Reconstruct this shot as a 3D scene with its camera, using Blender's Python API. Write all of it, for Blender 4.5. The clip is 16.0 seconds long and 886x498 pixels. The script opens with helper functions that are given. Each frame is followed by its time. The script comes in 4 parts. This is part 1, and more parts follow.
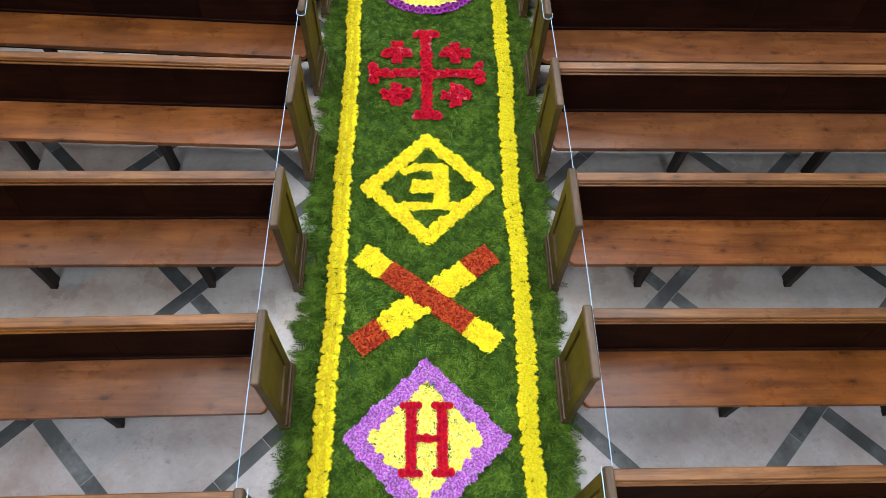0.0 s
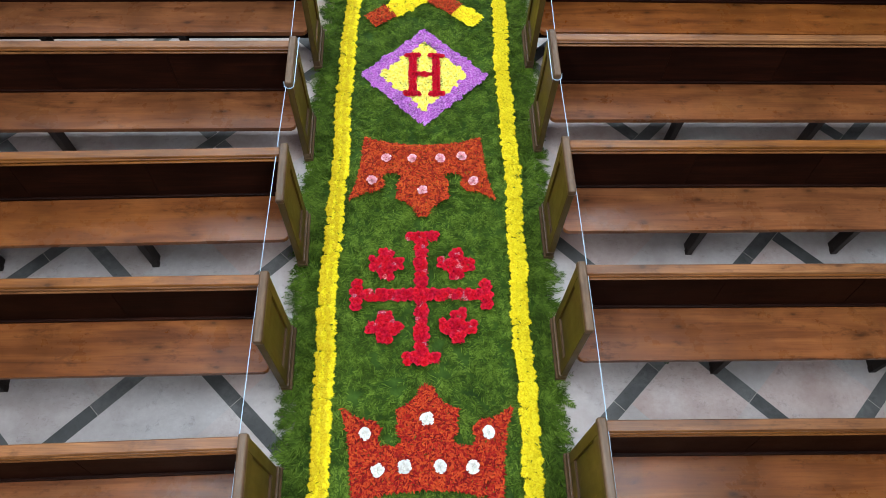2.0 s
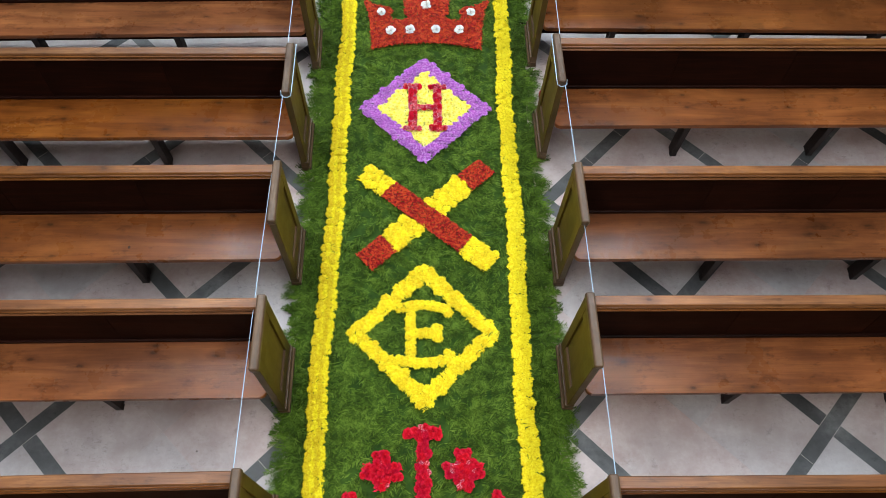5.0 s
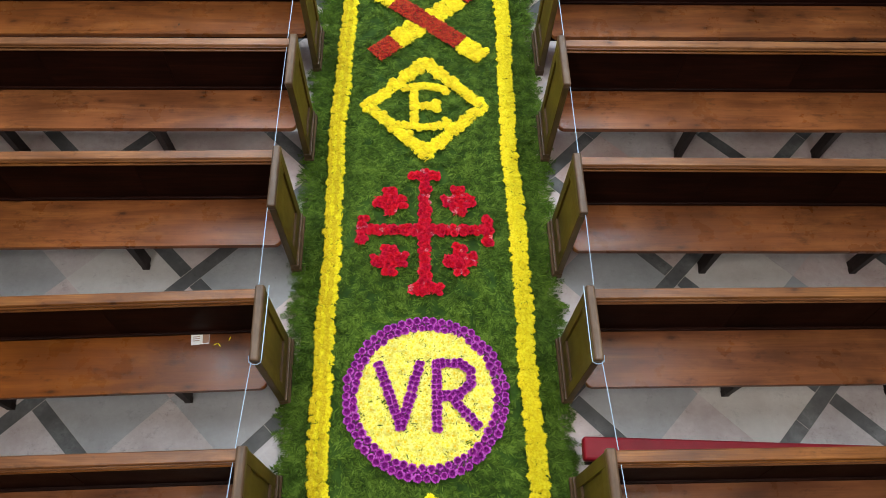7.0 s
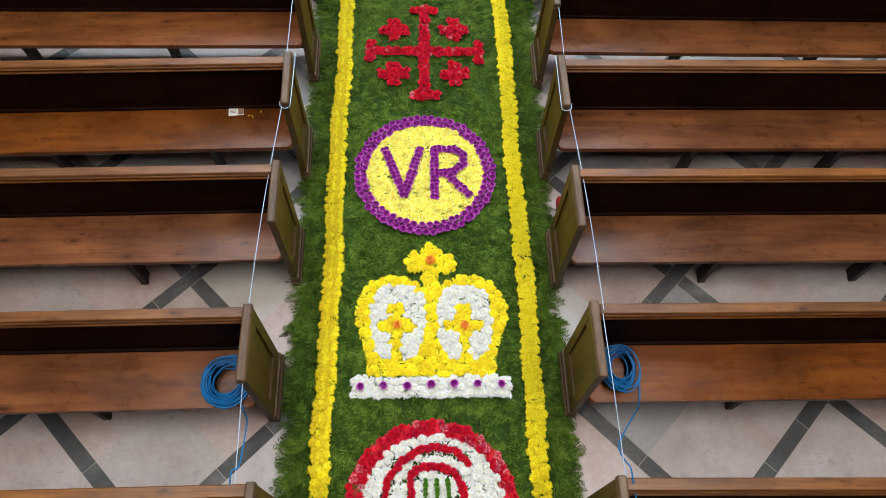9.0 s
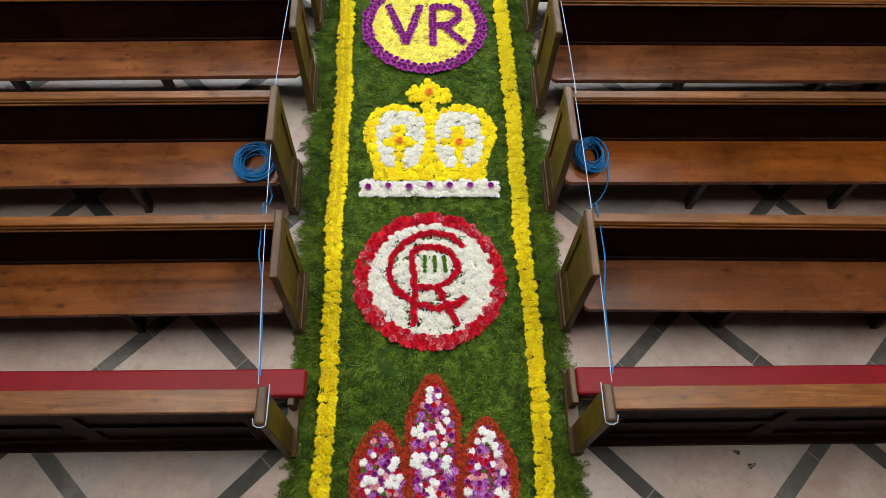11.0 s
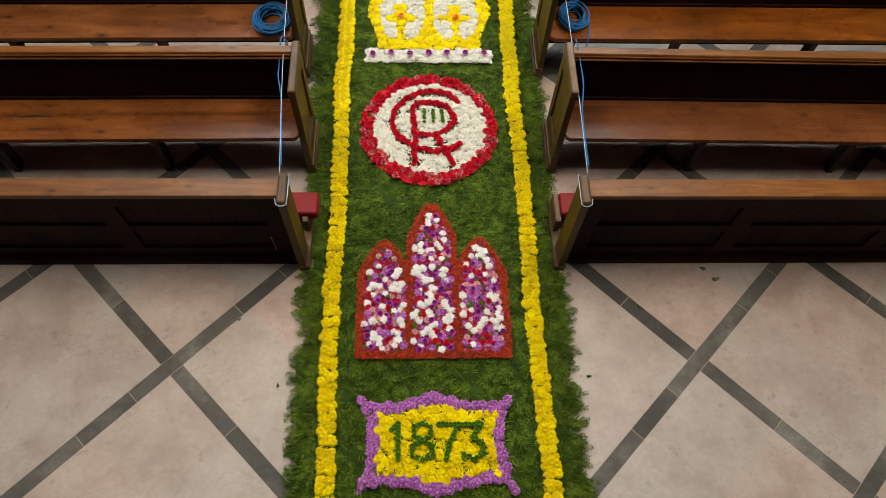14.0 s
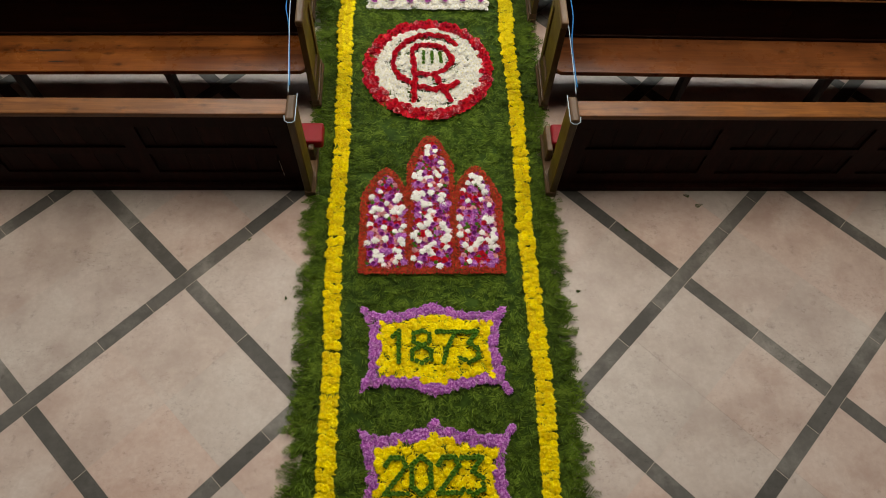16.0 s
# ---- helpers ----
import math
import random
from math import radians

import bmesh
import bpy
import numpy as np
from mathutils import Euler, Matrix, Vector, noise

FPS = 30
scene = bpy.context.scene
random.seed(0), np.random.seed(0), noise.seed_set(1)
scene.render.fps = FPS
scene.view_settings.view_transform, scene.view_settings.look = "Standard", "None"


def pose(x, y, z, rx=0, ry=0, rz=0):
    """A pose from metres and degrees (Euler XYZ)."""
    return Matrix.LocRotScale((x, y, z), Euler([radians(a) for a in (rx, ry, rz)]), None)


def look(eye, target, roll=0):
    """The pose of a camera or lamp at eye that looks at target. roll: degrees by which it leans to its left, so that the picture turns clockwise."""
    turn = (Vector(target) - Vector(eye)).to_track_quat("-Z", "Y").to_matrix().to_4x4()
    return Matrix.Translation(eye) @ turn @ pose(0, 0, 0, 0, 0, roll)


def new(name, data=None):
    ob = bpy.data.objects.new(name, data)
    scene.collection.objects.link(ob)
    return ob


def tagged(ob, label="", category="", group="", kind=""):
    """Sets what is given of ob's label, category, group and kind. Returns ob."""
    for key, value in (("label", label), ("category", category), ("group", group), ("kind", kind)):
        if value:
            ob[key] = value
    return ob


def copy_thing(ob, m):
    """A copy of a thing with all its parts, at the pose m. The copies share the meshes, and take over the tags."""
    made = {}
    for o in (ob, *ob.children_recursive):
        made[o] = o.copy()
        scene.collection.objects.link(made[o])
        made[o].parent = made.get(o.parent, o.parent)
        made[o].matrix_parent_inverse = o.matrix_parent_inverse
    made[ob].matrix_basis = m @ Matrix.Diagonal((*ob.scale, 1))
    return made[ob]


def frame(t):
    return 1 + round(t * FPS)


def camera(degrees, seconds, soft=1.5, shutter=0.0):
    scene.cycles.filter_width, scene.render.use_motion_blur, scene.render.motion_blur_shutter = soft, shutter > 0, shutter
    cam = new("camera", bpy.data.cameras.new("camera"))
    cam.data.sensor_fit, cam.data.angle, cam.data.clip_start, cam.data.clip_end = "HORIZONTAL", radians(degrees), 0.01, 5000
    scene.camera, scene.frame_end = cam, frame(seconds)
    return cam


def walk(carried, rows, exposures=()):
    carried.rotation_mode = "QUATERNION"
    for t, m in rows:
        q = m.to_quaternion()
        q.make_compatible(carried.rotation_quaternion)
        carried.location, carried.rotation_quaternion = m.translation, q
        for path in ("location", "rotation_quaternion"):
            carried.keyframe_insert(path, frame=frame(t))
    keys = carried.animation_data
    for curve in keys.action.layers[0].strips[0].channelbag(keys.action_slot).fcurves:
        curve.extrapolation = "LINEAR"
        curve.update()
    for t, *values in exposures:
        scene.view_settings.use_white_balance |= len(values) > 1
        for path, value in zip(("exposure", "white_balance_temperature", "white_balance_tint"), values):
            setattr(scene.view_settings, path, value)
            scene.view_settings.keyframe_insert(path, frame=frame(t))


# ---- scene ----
# t, x, y, z, yaw, pitch, lean (degrees)
PATH = [
    (0, -0.014, -1.617, 4.372, -3.45, -60.10, 2.93),
    (0.5, -0.017, -2.415, 4.381, -3.48, -60.35, 2.96),
    (1, -0.015, -3.155, 4.385, -3.51, -60.61, 2.98),
    (1.5, -0.013, -3.859, 4.386, -3.54, -60.91, 3.01),
    (2, -0.008, -4.539, 4.382, -3.57, -61.20, 3.03),
    (2.5, -0.001, -5.190, 4.370, -3.59, -61.44, 3.06),
    (3, 0.003, -5.823, 4.354, -3.62, -61.63, 3.08),
    (3.5, 0.001, -6.435, 4.349, -3.65, -61.71, 3.11),
    (4, -0.006, -7.005, 4.351, -3.68, -61.70, 3.13),
    (4.2, -0.009, -7.232, 4.351, -3.69, -61.71, 3.14),
    (6.3, -0.042, -9.315, 4.331, -3.81, -62.13, 3.25),
    (6.5, -0.044, -9.499, 4.330, -3.83, -62.14, 3.26),
    (7, -0.042, -9.950, 4.326, -3.85, -62.17, 3.28),
    (7.5, -0.039, -10.377, 4.321, -3.88, -62.27, 3.31),
    (8, -0.041, -10.791, 4.323, -3.91, -62.40, 3.33),
    (8.5, -0.043, -11.203, 4.332, -3.94, -62.48, 3.36),
    (9, -0.048, -11.615, 4.346, -3.97, -62.52, 3.38),
    (9.5, -0.051, -12.010, 4.357, -4.00, -62.51, 3.41),
    (10, -0.055, -12.382, 4.360, -4.03, -62.47, 3.43),
    (10.2, -0.054, -12.534, 4.357, -4.04, -62.43, 3.44),
    (12.3, -0.064, -13.845, 4.221, -4.16, -61.61, 3.55),
    (12.5, -0.064, -13.912, 4.219, -4.17, -61.59, 3.56),
    (13, -0.066, -14.073, 4.215, -4.20, -61.66, 3.58),
    (13.5, -0.067, -14.225, 4.217, -4.23, -61.79, 3.61),
    (14, -0.068, -14.373, 4.229, -4.26, -61.92, 3.63),
    (14.5, -0.069, -14.514, 4.233, -4.29, -62.12, 3.66),
    (15, -0.066, -14.660, 4.234, -4.32, -62.18, 3.68),
    (15.5, -0.068, -14.813, 4.232, -4.34, -62.12, 3.71),
    (16, -0.070, -14.968, 4.229, -4.37, -61.93, 3.73),
]


def aim(x, y, z, yaw, pitch, lean):
    return pose(x, y, z, 90 + pitch, 0, yaw) @ pose(0, 0, 0, 0, 0, lean)


cam = camera(65.57, 16.0, soft=0.8)
walk(cam, [(t, aim(*p)) for t, *p in PATH], [(0, 0.0, 6500, 10), (10.3, 0.0, 6500, 10), (12.2, 0.0, 8000, 10), (14, 0.0, 8000, 10), (16, -0.1, 8000, 10)])

# ---- light ----
world = bpy.data.worlds.new("sky")
scene.world = world
world.use_nodes = True
sky = world.node_tree.nodes.new("ShaderNodeTexSky")
sky.sky_type, sky.sun_disc = "NISHITA", False
sky.sun_elevation, sky.sun_rotation = radians(50), radians(20)
back = world.node_tree.nodes["Background"]
back.inputs["Strength"].default_value = 0.1
world.node_tree.links.new(sky.outputs["Color"], back.inputs["Color"])

WALL_X, Y_END, Y_REAR, TOP = 6.2, 14.0, -24.0, 10.5
SILL, HEAD, HALF = 5.2, 9.9, 1.4
WINDOWS_W, WINDOWS_E = (12.2, 8.4, 4.4), (12.2, 8.4)


def window_light(name, m, sx, sy, watts, color):
    lamp = bpy.data.lights.new(name, "AREA")
    lamp.shape, lamp.size, lamp.size_y, lamp.energy, lamp.color = "RECTANGLE", sx, sy, watts, color
    ob = new(name, lamp)
    ob.matrix_world = m
    return ob


COOL, WARM = (0.79, 0.92, 1.03), (0.93, 0.91, 0.87)
for side, wys in ((-1, WINDOWS_W), (1, WINDOWS_E)):
    for wy in wys:
        eye = (side * (WALL_X - 0.05), wy, (SILL + HEAD) / 2)
        window_light("window_light", look(eye, (0, wy, (SILL + HEAD) / 2)), HEAD - SILL, 2 * HALF, 330 if wy < 5 else 130, COOL)
window_light("window_light", look((0, Y_END - 0.3, 7.5), (0, 0, 0)), 5.0, 4.5, 380, COOL)

# Two rows of long fill lights, added and unseen, hang over the pews.
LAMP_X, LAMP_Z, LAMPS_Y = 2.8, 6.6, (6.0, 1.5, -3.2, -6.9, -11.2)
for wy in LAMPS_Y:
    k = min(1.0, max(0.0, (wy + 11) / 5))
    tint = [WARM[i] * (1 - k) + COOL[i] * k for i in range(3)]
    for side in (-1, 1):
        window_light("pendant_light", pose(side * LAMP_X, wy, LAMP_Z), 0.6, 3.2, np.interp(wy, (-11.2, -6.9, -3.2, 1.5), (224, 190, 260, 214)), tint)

# ---- materials ----


class Mat:
    """A node material under construction."""

    def __init__(self, name, rough=0.6, metal=0.0, gloss=0.5):
        self.m = bpy.data.materials.new(name)
        self.m.use_nodes = True
        self.t = self.m.node_tree
        self.b = self.t.nodes["Principled BSDF"]
        self.b.inputs["Roughness"].default_value = rough
        self.b.inputs["Metallic"].default_value = metal
        self.b.inputs["Specular IOR Level"].default_value = gloss

    def n(self, kind, **inputs):
        node = self.t.nodes.new("ShaderNode" + kind)
        for key, v in inputs.items():
            key = key.replace("_", " ")
            if isinstance(v, bpy.types.NodeSocket):
                self.t.links.new(v, node.inputs[key])
            else:
                node.inputs[key].default_value = v
        return node

    def place(self, scale=(1, 1, 1)):
        g = self.t.nodes.new("ShaderNodeNewGeometry").outputs["Position"]
        return self.n("Mapping", Vector=g, Scale=scale).outputs["Vector"]

    def noise(self, vec, scale, detail=4, rough=0.55):
        return self.n("TexNoise", Vector=vec, Scale=scale, Detail=detail, Roughness=rough).outputs["Fac"]

    def ramp(self, fac, *stops):
        node = self.t.nodes.new("ShaderNodeValToRGB")
        self.t.links.new(fac, node.inputs["Fac"])
        e = node.color_ramp.elements
        while len(e) < len(stops):
            e.new(0.5)
        for el, (p, c) in zip(e, stops):
            el.position, el.color = p, (*c, 1)
        return node.outputs["Color"]

    def mix(self, fac, a, b, mode="MIX"):
        node = self.t.nodes.new("ShaderNodeMix")
        node.data_type, node.blend_type = "RGBA", mode
        for i, v in ((0, fac), (6, a), (7, b)):
            if isinstance(v, bpy.types.NodeSocket):
                self.t.links.new(v, node.inputs[i])
            else:
                node.inputs[i].default_value = (*v, 1) if i else v
        return node.outputs[2]

    def tone(self, color, hue=0.5, sat=1.0, val=1.0):
        return self.n("HueSaturation", Color=color, Hue=hue, Saturation=sat, Value=val).outputs["Color"]

    def math(self, op, a, b):
        node = self.t.nodes.new("ShaderNodeMath")
        node.operation = op
        for i, v in enumerate((a, b)):
            if isinstance(v, bpy.types.NodeSocket):
                self.t.links.new(v, node.inputs[i])
            else:
                node.inputs[i].default_value = v
        return node.outputs[0]

    def rnd(self):
        return self.t.nodes.new("ShaderNodeObjectInfo").outputs["Random"]

    def island(self):
        return self.t.nodes.new("ShaderNodeNewGeometry").outputs["Random Per Island"]

    def done(self, color, bump=None, depth=0.2, dist=0.01, rough=None):
        self.t.links.new(color, self.b.inputs["Base Color"])
        if bump is not None:
            bp = self.n("Bump", Height=bump, Strength=depth, Distance=dist)
            self.t.links.new(bp.outputs["Normal"], self.b.inputs["Normal"])
        if rough is not None:
            self.t.links.new(rough, self.b.inputs["Roughness"])
        return self.m


def wood(name, dark, mid, pale, rough, knots=True, along=(0.7, 9, 9), spread=0.25, gloss=0.3, fade=0.0, streak=0.45):
    w = Mat(name, rough, 0.0, gloss)
    base = w.place((1, 1, 1))
    r = w.rnd()
    shift = w.n("CombineXYZ", X=w.math("MULTIPLY", r, 37.0), Y=w.math("MULTIPLY", r, 11.0), Z=0.0).outputs["Vector"]
    own = w.n("VectorMath").outputs["Vector"]
    add = own.node
    w.t.links.new(base, add.inputs[0])
    w.t.links.new(shift, add.inputs[1])
    vec = w.n("Mapping", Vector=own, Scale=along).outputs["Vector"]
    wob = w.n("TexNoise", Vector=vec, Scale=1.6, Detail=4.0, Distortion=1.6).outputs["Fac"]
    fine = w.noise(w.n("Mapping", Vector=own, Scale=(along[0] * 3, along[1] * 9, along[2] * 9)).outputs["Vector"], 2.2, 5)
    col = w.ramp(wob, (0.14, dark), (0.5, mid), (0.88, pale))
    col = w.mix(w.ramp(fine, (0.35, (streak, streak, streak)), (0.6, (0, 0, 0))), col, dark)
    blot = w.noise(own, 1.9, 4)
    col = w.tone(col, val=w.math("ADD", w.math("MULTIPLY", blot, 1.6), 0.2))
    if knots:
        v = w.n("TexVoronoi", Vector=w.n("Mapping", Vector=own, Scale=(1.8, 4.0, 4.0)).outputs["Vector"], Scale=1.5)
        v.voronoi_dimensions = "2D"
        pick = w.ramp(w.n("SeparateColor", Color=v.outputs["Color"]).outputs["Red"], (0.62, (0, 0, 0)), (0.72, (0.75, 0.75, 0.75)))
        wobble = w.math("ADD", v.outputs["Distance"], w.math("MULTIPLY", w.noise(own, 22, 3), 0.12))
        ring = w.ramp(wobble, (0.09, (1, 1, 1)), (0.14, (0.4, 0.4, 0.4)), (0.26, (0, 0, 0)))
        col = w.mix(w.mix(1.0, pick, ring, "MULTIPLY"), col, tuple(c * 0.3 for c in dark))
        scuff = w.noise(w.n("Mapping", Vector=own, Scale=(0.5, 1, 1)).outputs["Vector"], 14, 6, 0.7)
        col = w.mix(w.ramp(scuff, (0.55, (0, 0, 0)), (0.70, (0.6, 0.6, 0.6))), col, tuple(c * 0.4 for c in dark))
        bleach = w.noise(w.n("Mapping", Vector=own, Scale=(0.6, 2, 2)).outputs["Vector"], 3.3, 6, 0.7)
        col = w.mix(w.ramp(bleach, (0.55, (0, 0, 0)), (0.75, (0.4, 0.4, 0.4))), col, (pale[0] * 1.2, pale[1] * 1.25, pale[2] * 1.4))
    if fade:
        col = w.tone(col, sat=w.math("ADD", w.math("MULTIPLY", w.math("FRACT", w.math("MULTIPLY", r, 7.3), 0.0), fade), 1.02 - fade))
    col = w.tone(col, val=w.math("ADD", w.math("MULTIPLY", r, spread), 1 - spread / 2))
    sheen = w.math("ADD", w.math("MULTIPLY", w.noise(own, 5, 5, 0.65), 0.3), rough - 0.15)
    return w.done(col, fine, 0.12, 0.003, sheen)


M_SEAT = wood("seat_pine", (0.066, 0.0160, 0.0034), (0.168, 0.0475, 0.0092), (0.262, 0.086, 0.0155), 0.30, along=(0.55, 5, 5), gloss=0.20, fade=0.10, streak=0.24)
M_RAIL = wood("rail_pine", (0.070, 0.020, 0.0042), (0.178, 0.060, 0.0115), (0.290, 0.116, 0.026), 0.38, fade=0.1)
# Stain set near black: the shade on the south-facing backs is in this colour.
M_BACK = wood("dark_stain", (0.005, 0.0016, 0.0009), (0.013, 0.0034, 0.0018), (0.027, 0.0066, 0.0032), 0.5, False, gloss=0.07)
M_PANEL = wood("mahogany_panel", (0.010, 0.0022, 0.0016), (0.018, 0.0038, 0.0027), (0.030, 0.0066, 0.0044), 0.5, False, (9, 9, 0.8), gloss=0.07)
M_END = wood("end_oak", (0.045, 0.025, 0.005), (0.075, 0.044, 0.009), (0.115, 0.068, 0.016), 0.45, False, (9, 9, 0.8))
M_CAP = wood("worn_cap", (0.050, 0.026, 0.013), (0.100, 0.055, 0.028), (0.19, 0.118, 0.066), 0.4, False, (9, 0.8, 9))
M_LEG = wood("leg_stain", (0.010, 0.006, 0.005), (0.018, 0.010, 0.008), (0.03, 0.016, 0.012), 0.55, False, (9, 9, 0.8))


def stone(name, a, b, c, rough, rnd_spread, vein, gloss=0.4):
    s = Mat(name, rough, 0.0, gloss)
    p = s.place()
    big = s.noise(p, 2.2, 5, 0.6)
    fine = s.noise(p, 26, 6, 0.65)
    col = s.ramp(big, (0.28, a), (0.5, b), (0.72, c))
    col = s.mix(s.ramp(fine, (0.4, (0.25, 0.25, 0.25)), (0.62, (0, 0, 0))), col, a)
    spots = s.noise(p, 9, 8, 0.75)
    col = s.mix(s.ramp(spots, (0.575, (0, 0, 0)), (0.68, (vein, vein, vein))), col, tuple(v * 0.45 for v in a))
    cloud = s.noise(p, 3.1, 7, 0.7)
    col = s.mix(s.ramp(cloud, (0.50, (0, 0, 0)), (0.70, (0.6, 0.6, 0.6))), col, (a[0], a[1] * 0.93, a[2] * 0.9))
    patch = s.ramp(s.noise(p, 2.7, 4), (0.48, (0, 0, 0)), (0.66, (1, 1, 1)))
    grit = s.ramp(s.n("TexNoise", Vector=s.place((1, 1.6, 1)), Scale=34.0, Detail=7.0, Roughness=0.7, Distortion=0.8).outputs["Fac"], (0.545, (0, 0, 0)), (0.645, (1, 1, 1)))
    col = s.mix(s.mix(1.0, s.mix(1.0, patch, grit, "MULTIPLY"), (vein, vein, vein), "MULTIPLY"), col, tuple(v * 0.38 for v in a))
    dots = s.n("TexVoronoi", Vector=p, Scale=3.6)
    col = s.mix(s.ramp(dots.outputs["Distance"], (0.012, (0.8, 0.8, 0.8)), (0.03, (0, 0, 0))), col, tuple(v * 0.2 for v in a))
    r = s.math("FRACT", s.math("ADD", s.rnd(), s.island()), 0.0)
    col = s.tone(col, sat=s.math("ADD", s.math("MULTIPLY", r, 0.7), 0.6), val=s.math("ADD", s.math("MULTIPLY", r, rnd_spread), 1 - rnd_spread / 2))
    rg = s.math("ADD", s.math("MULTIPLY", big, 0.3), rough - 0.15)
    return s.done(col, fine, 0.08, 0.003, rg)


M_SLAB = stone("pale_limestone", (0.36, 0.272, 0.248), (0.490, 0.404, 0.380), (0.56, 0.500, 0.482), 0.43, 0.12, 0.45)
M_SLAB_GREY = stone("grey_limestone", (0.26, 0.25, 0.25), (0.33, 0.32, 0.318), (0.39, 0.38, 0.375), 0.42, 0.15, 0.3)
M_SLAB_PALE = stone("ivory_limestone", (0.43, 0.385, 0.345), (0.52, 0.47, 0.43), (0.57, 0.53, 0.49), 0.42, 0.1, 0.3)
M_SLAB_POLISHED = stone("polished_limestone", (0.34, 0.262, 0.225), (0.46, 0.385, 0.345), (0.53, 0.475, 0.44), 0.30, 0.12, 0.4, 0.5)
M_BAND = stone("slate_band", (0.048, 0.047, 0.046), (0.094, 0.091, 0.089), (0.23, 0.222, 0.216), 0.62, 0.7, 0.5)
M_JOINT = stone("floor_mortar", (0.34, 0.31, 0.28), (0.40, 0.36, 0.33), (0.46, 0.42, 0.39), 0.8, 0.0, 0.3)
M_PLASTER = stone("wall_stone", (0.16, 0.14, 0.12), (0.20, 0.18, 0.155), (0.25, 0.22, 0.19), 0.9, 0.0, 0.1)


def petal(name, deep, mid, pale, spread=0.18, rough=0.6, hues=0.016):
    s = Mat(name, rough, 0.0, 0.12)
    col = s.ramp(s.island(), (0.0, deep), (0.45, mid), (1.0, pale))
    col = s.tone(col, hue=s.math("ADD", s.math("MULTIPLY", s.rnd(), hues), 0.5 - hues / 2), val=s.math("ADD", s.math("MULTIPLY", s.rnd(), spread), 1 - spread / 2))
    s.b.inputs["Subsurface Weight"].default_value = 0.0
    return s.done(col, s.noise(s.place(), 120, 2), 0.2, 0.002)


M_YELLOW = petal("yellow_petal", (0.66, 0.46, 0.004), (0.79, 0.61, 0.008), (0.84, 0.69, 0.03))
M_GOLD = petal("golden_petal", (0.74, 0.52, 0.004), (0.87, 0.68, 0.008), (0.91, 0.77, 0.03))
M_LEMON = petal("lemon_petal", (0.70, 0.58, 0.05), (0.85, 0.76, 0.12), (0.90, 0.84, 0.24))
M_RED = petal("red_petal", (0.42, 0.002, 0.012), (0.58, 0.004, 0.024), (0.70, 0.018, 0.052), 0.2, hues=0.005)
M_ROSY = petal("mottled_red_petal", (0.45, 0.004, 0.02), (0.60, 0.03, 0.07), (0.78, 0.40, 0.42), 0.3)
M_RUST = petal("rust_petal", (0.12, 0.004, 0.001), (0.33, 0.022, 0.005), (0.54, 0.085, 0.012), 0.1)
M_CRIMSON = petal("crimson_petal", (0.15, 0.003, 0.003), (0.30, 0.009, 0.006), (0.46, 0.026, 0.014), 0.1)
M_LILAC = petal("lilac_petal", (0.24, 0.040, 0.26), (0.385, 0.100, 0.42), (0.60, 0.29, 0.63), 0.3)
M_PURPLE = petal("purple_petal", (0.26, 0.016, 0.22), (0.40, 0.034, 0.35), (0.56, 0.14, 0.53), 0.2)
M_PLUM = petal("plum_petal", (0.11, 0.004, 0.10), (0.17, 0.008, 0.15), (0.26, 0.02, 0.24), 0.25)
M_WHITE = petal("white_petal", (0.60, 0.58, 0.50), (0.73, 0.72, 0.68), (0.80, 0.80, 0.78), 0.12)
M_SNOW = petal("snow_petal", (0.76, 0.75, 0.73), (0.84, 0.84, 0.83), (0.88, 0.88, 0.88), 0.08)
M_CREAM = petal("cream_heart", (0.60, 0.52, 0.22), (0.66, 0.60, 0.32), (0.72, 0.68, 0.45), 0.12)
M_PINK = petal("pink_petal", (0.64, 0.19, 0.24), (0.77, 0.36, 0.39), (0.86, 0.56, 0.56), 0.2)
M_ORANGE = petal("orange_petal", (0.70, 0.13, 0.02), (0.80, 0.24, 0.03), (0.85, 0.36, 0.06), 0.2)
M_BUTTON = petal("green_button", (0.03, 0.10, 0.006), (0.06, 0.17, 0.01), (0.10, 0.25, 0.02), 0.2)
M_CENTRE = petal("flower_centre", (0.70, 0.42, 0.004), (0.76, 0.50, 0.006), (0.80, 0.56, 0.01), 0.2)


def foliage(name, deep, mid, pale):
    s = Mat(name, 0.6, 0.0, 0.08)
    p = s.place()
    tone = s.math("ADD", s.math("MULTIPLY", s.noise(p, 11, 4, 0.6), 0.8), s.math("MULTIPLY", s.island(), 0.24))
    col = s.ramp(tone, (0.38, deep), (0.53, mid), (0.68, pale))
    return s.done(s.tone(col, val=s.math("ADD", s.math("MULTIPLY", s.noise(p, 1.6, 3), 0.7), 0.65)))


M_FERN = foliage("fern_leaf", (0.026, 0.050, 0.004), (0.054, 0.101, 0.008), (0.112, 0.178, 0.019))
# Darker fern copy, also on scraps; shade between fronds is put into its colour.
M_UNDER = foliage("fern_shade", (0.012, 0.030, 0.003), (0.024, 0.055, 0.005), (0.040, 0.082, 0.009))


def plain(name, color, rough, bump=30, metal=0.0):
    s = Mat(name, rough, metal, 0.25)
    n = s.noise(s.place(), bump, 4)
    return s.done(s.tone(s.mix(0.0, color, color), val=s.math("ADD", s.math("MULTIPLY", n, 0.5), 0.75)), n, 0.15, 0.003)


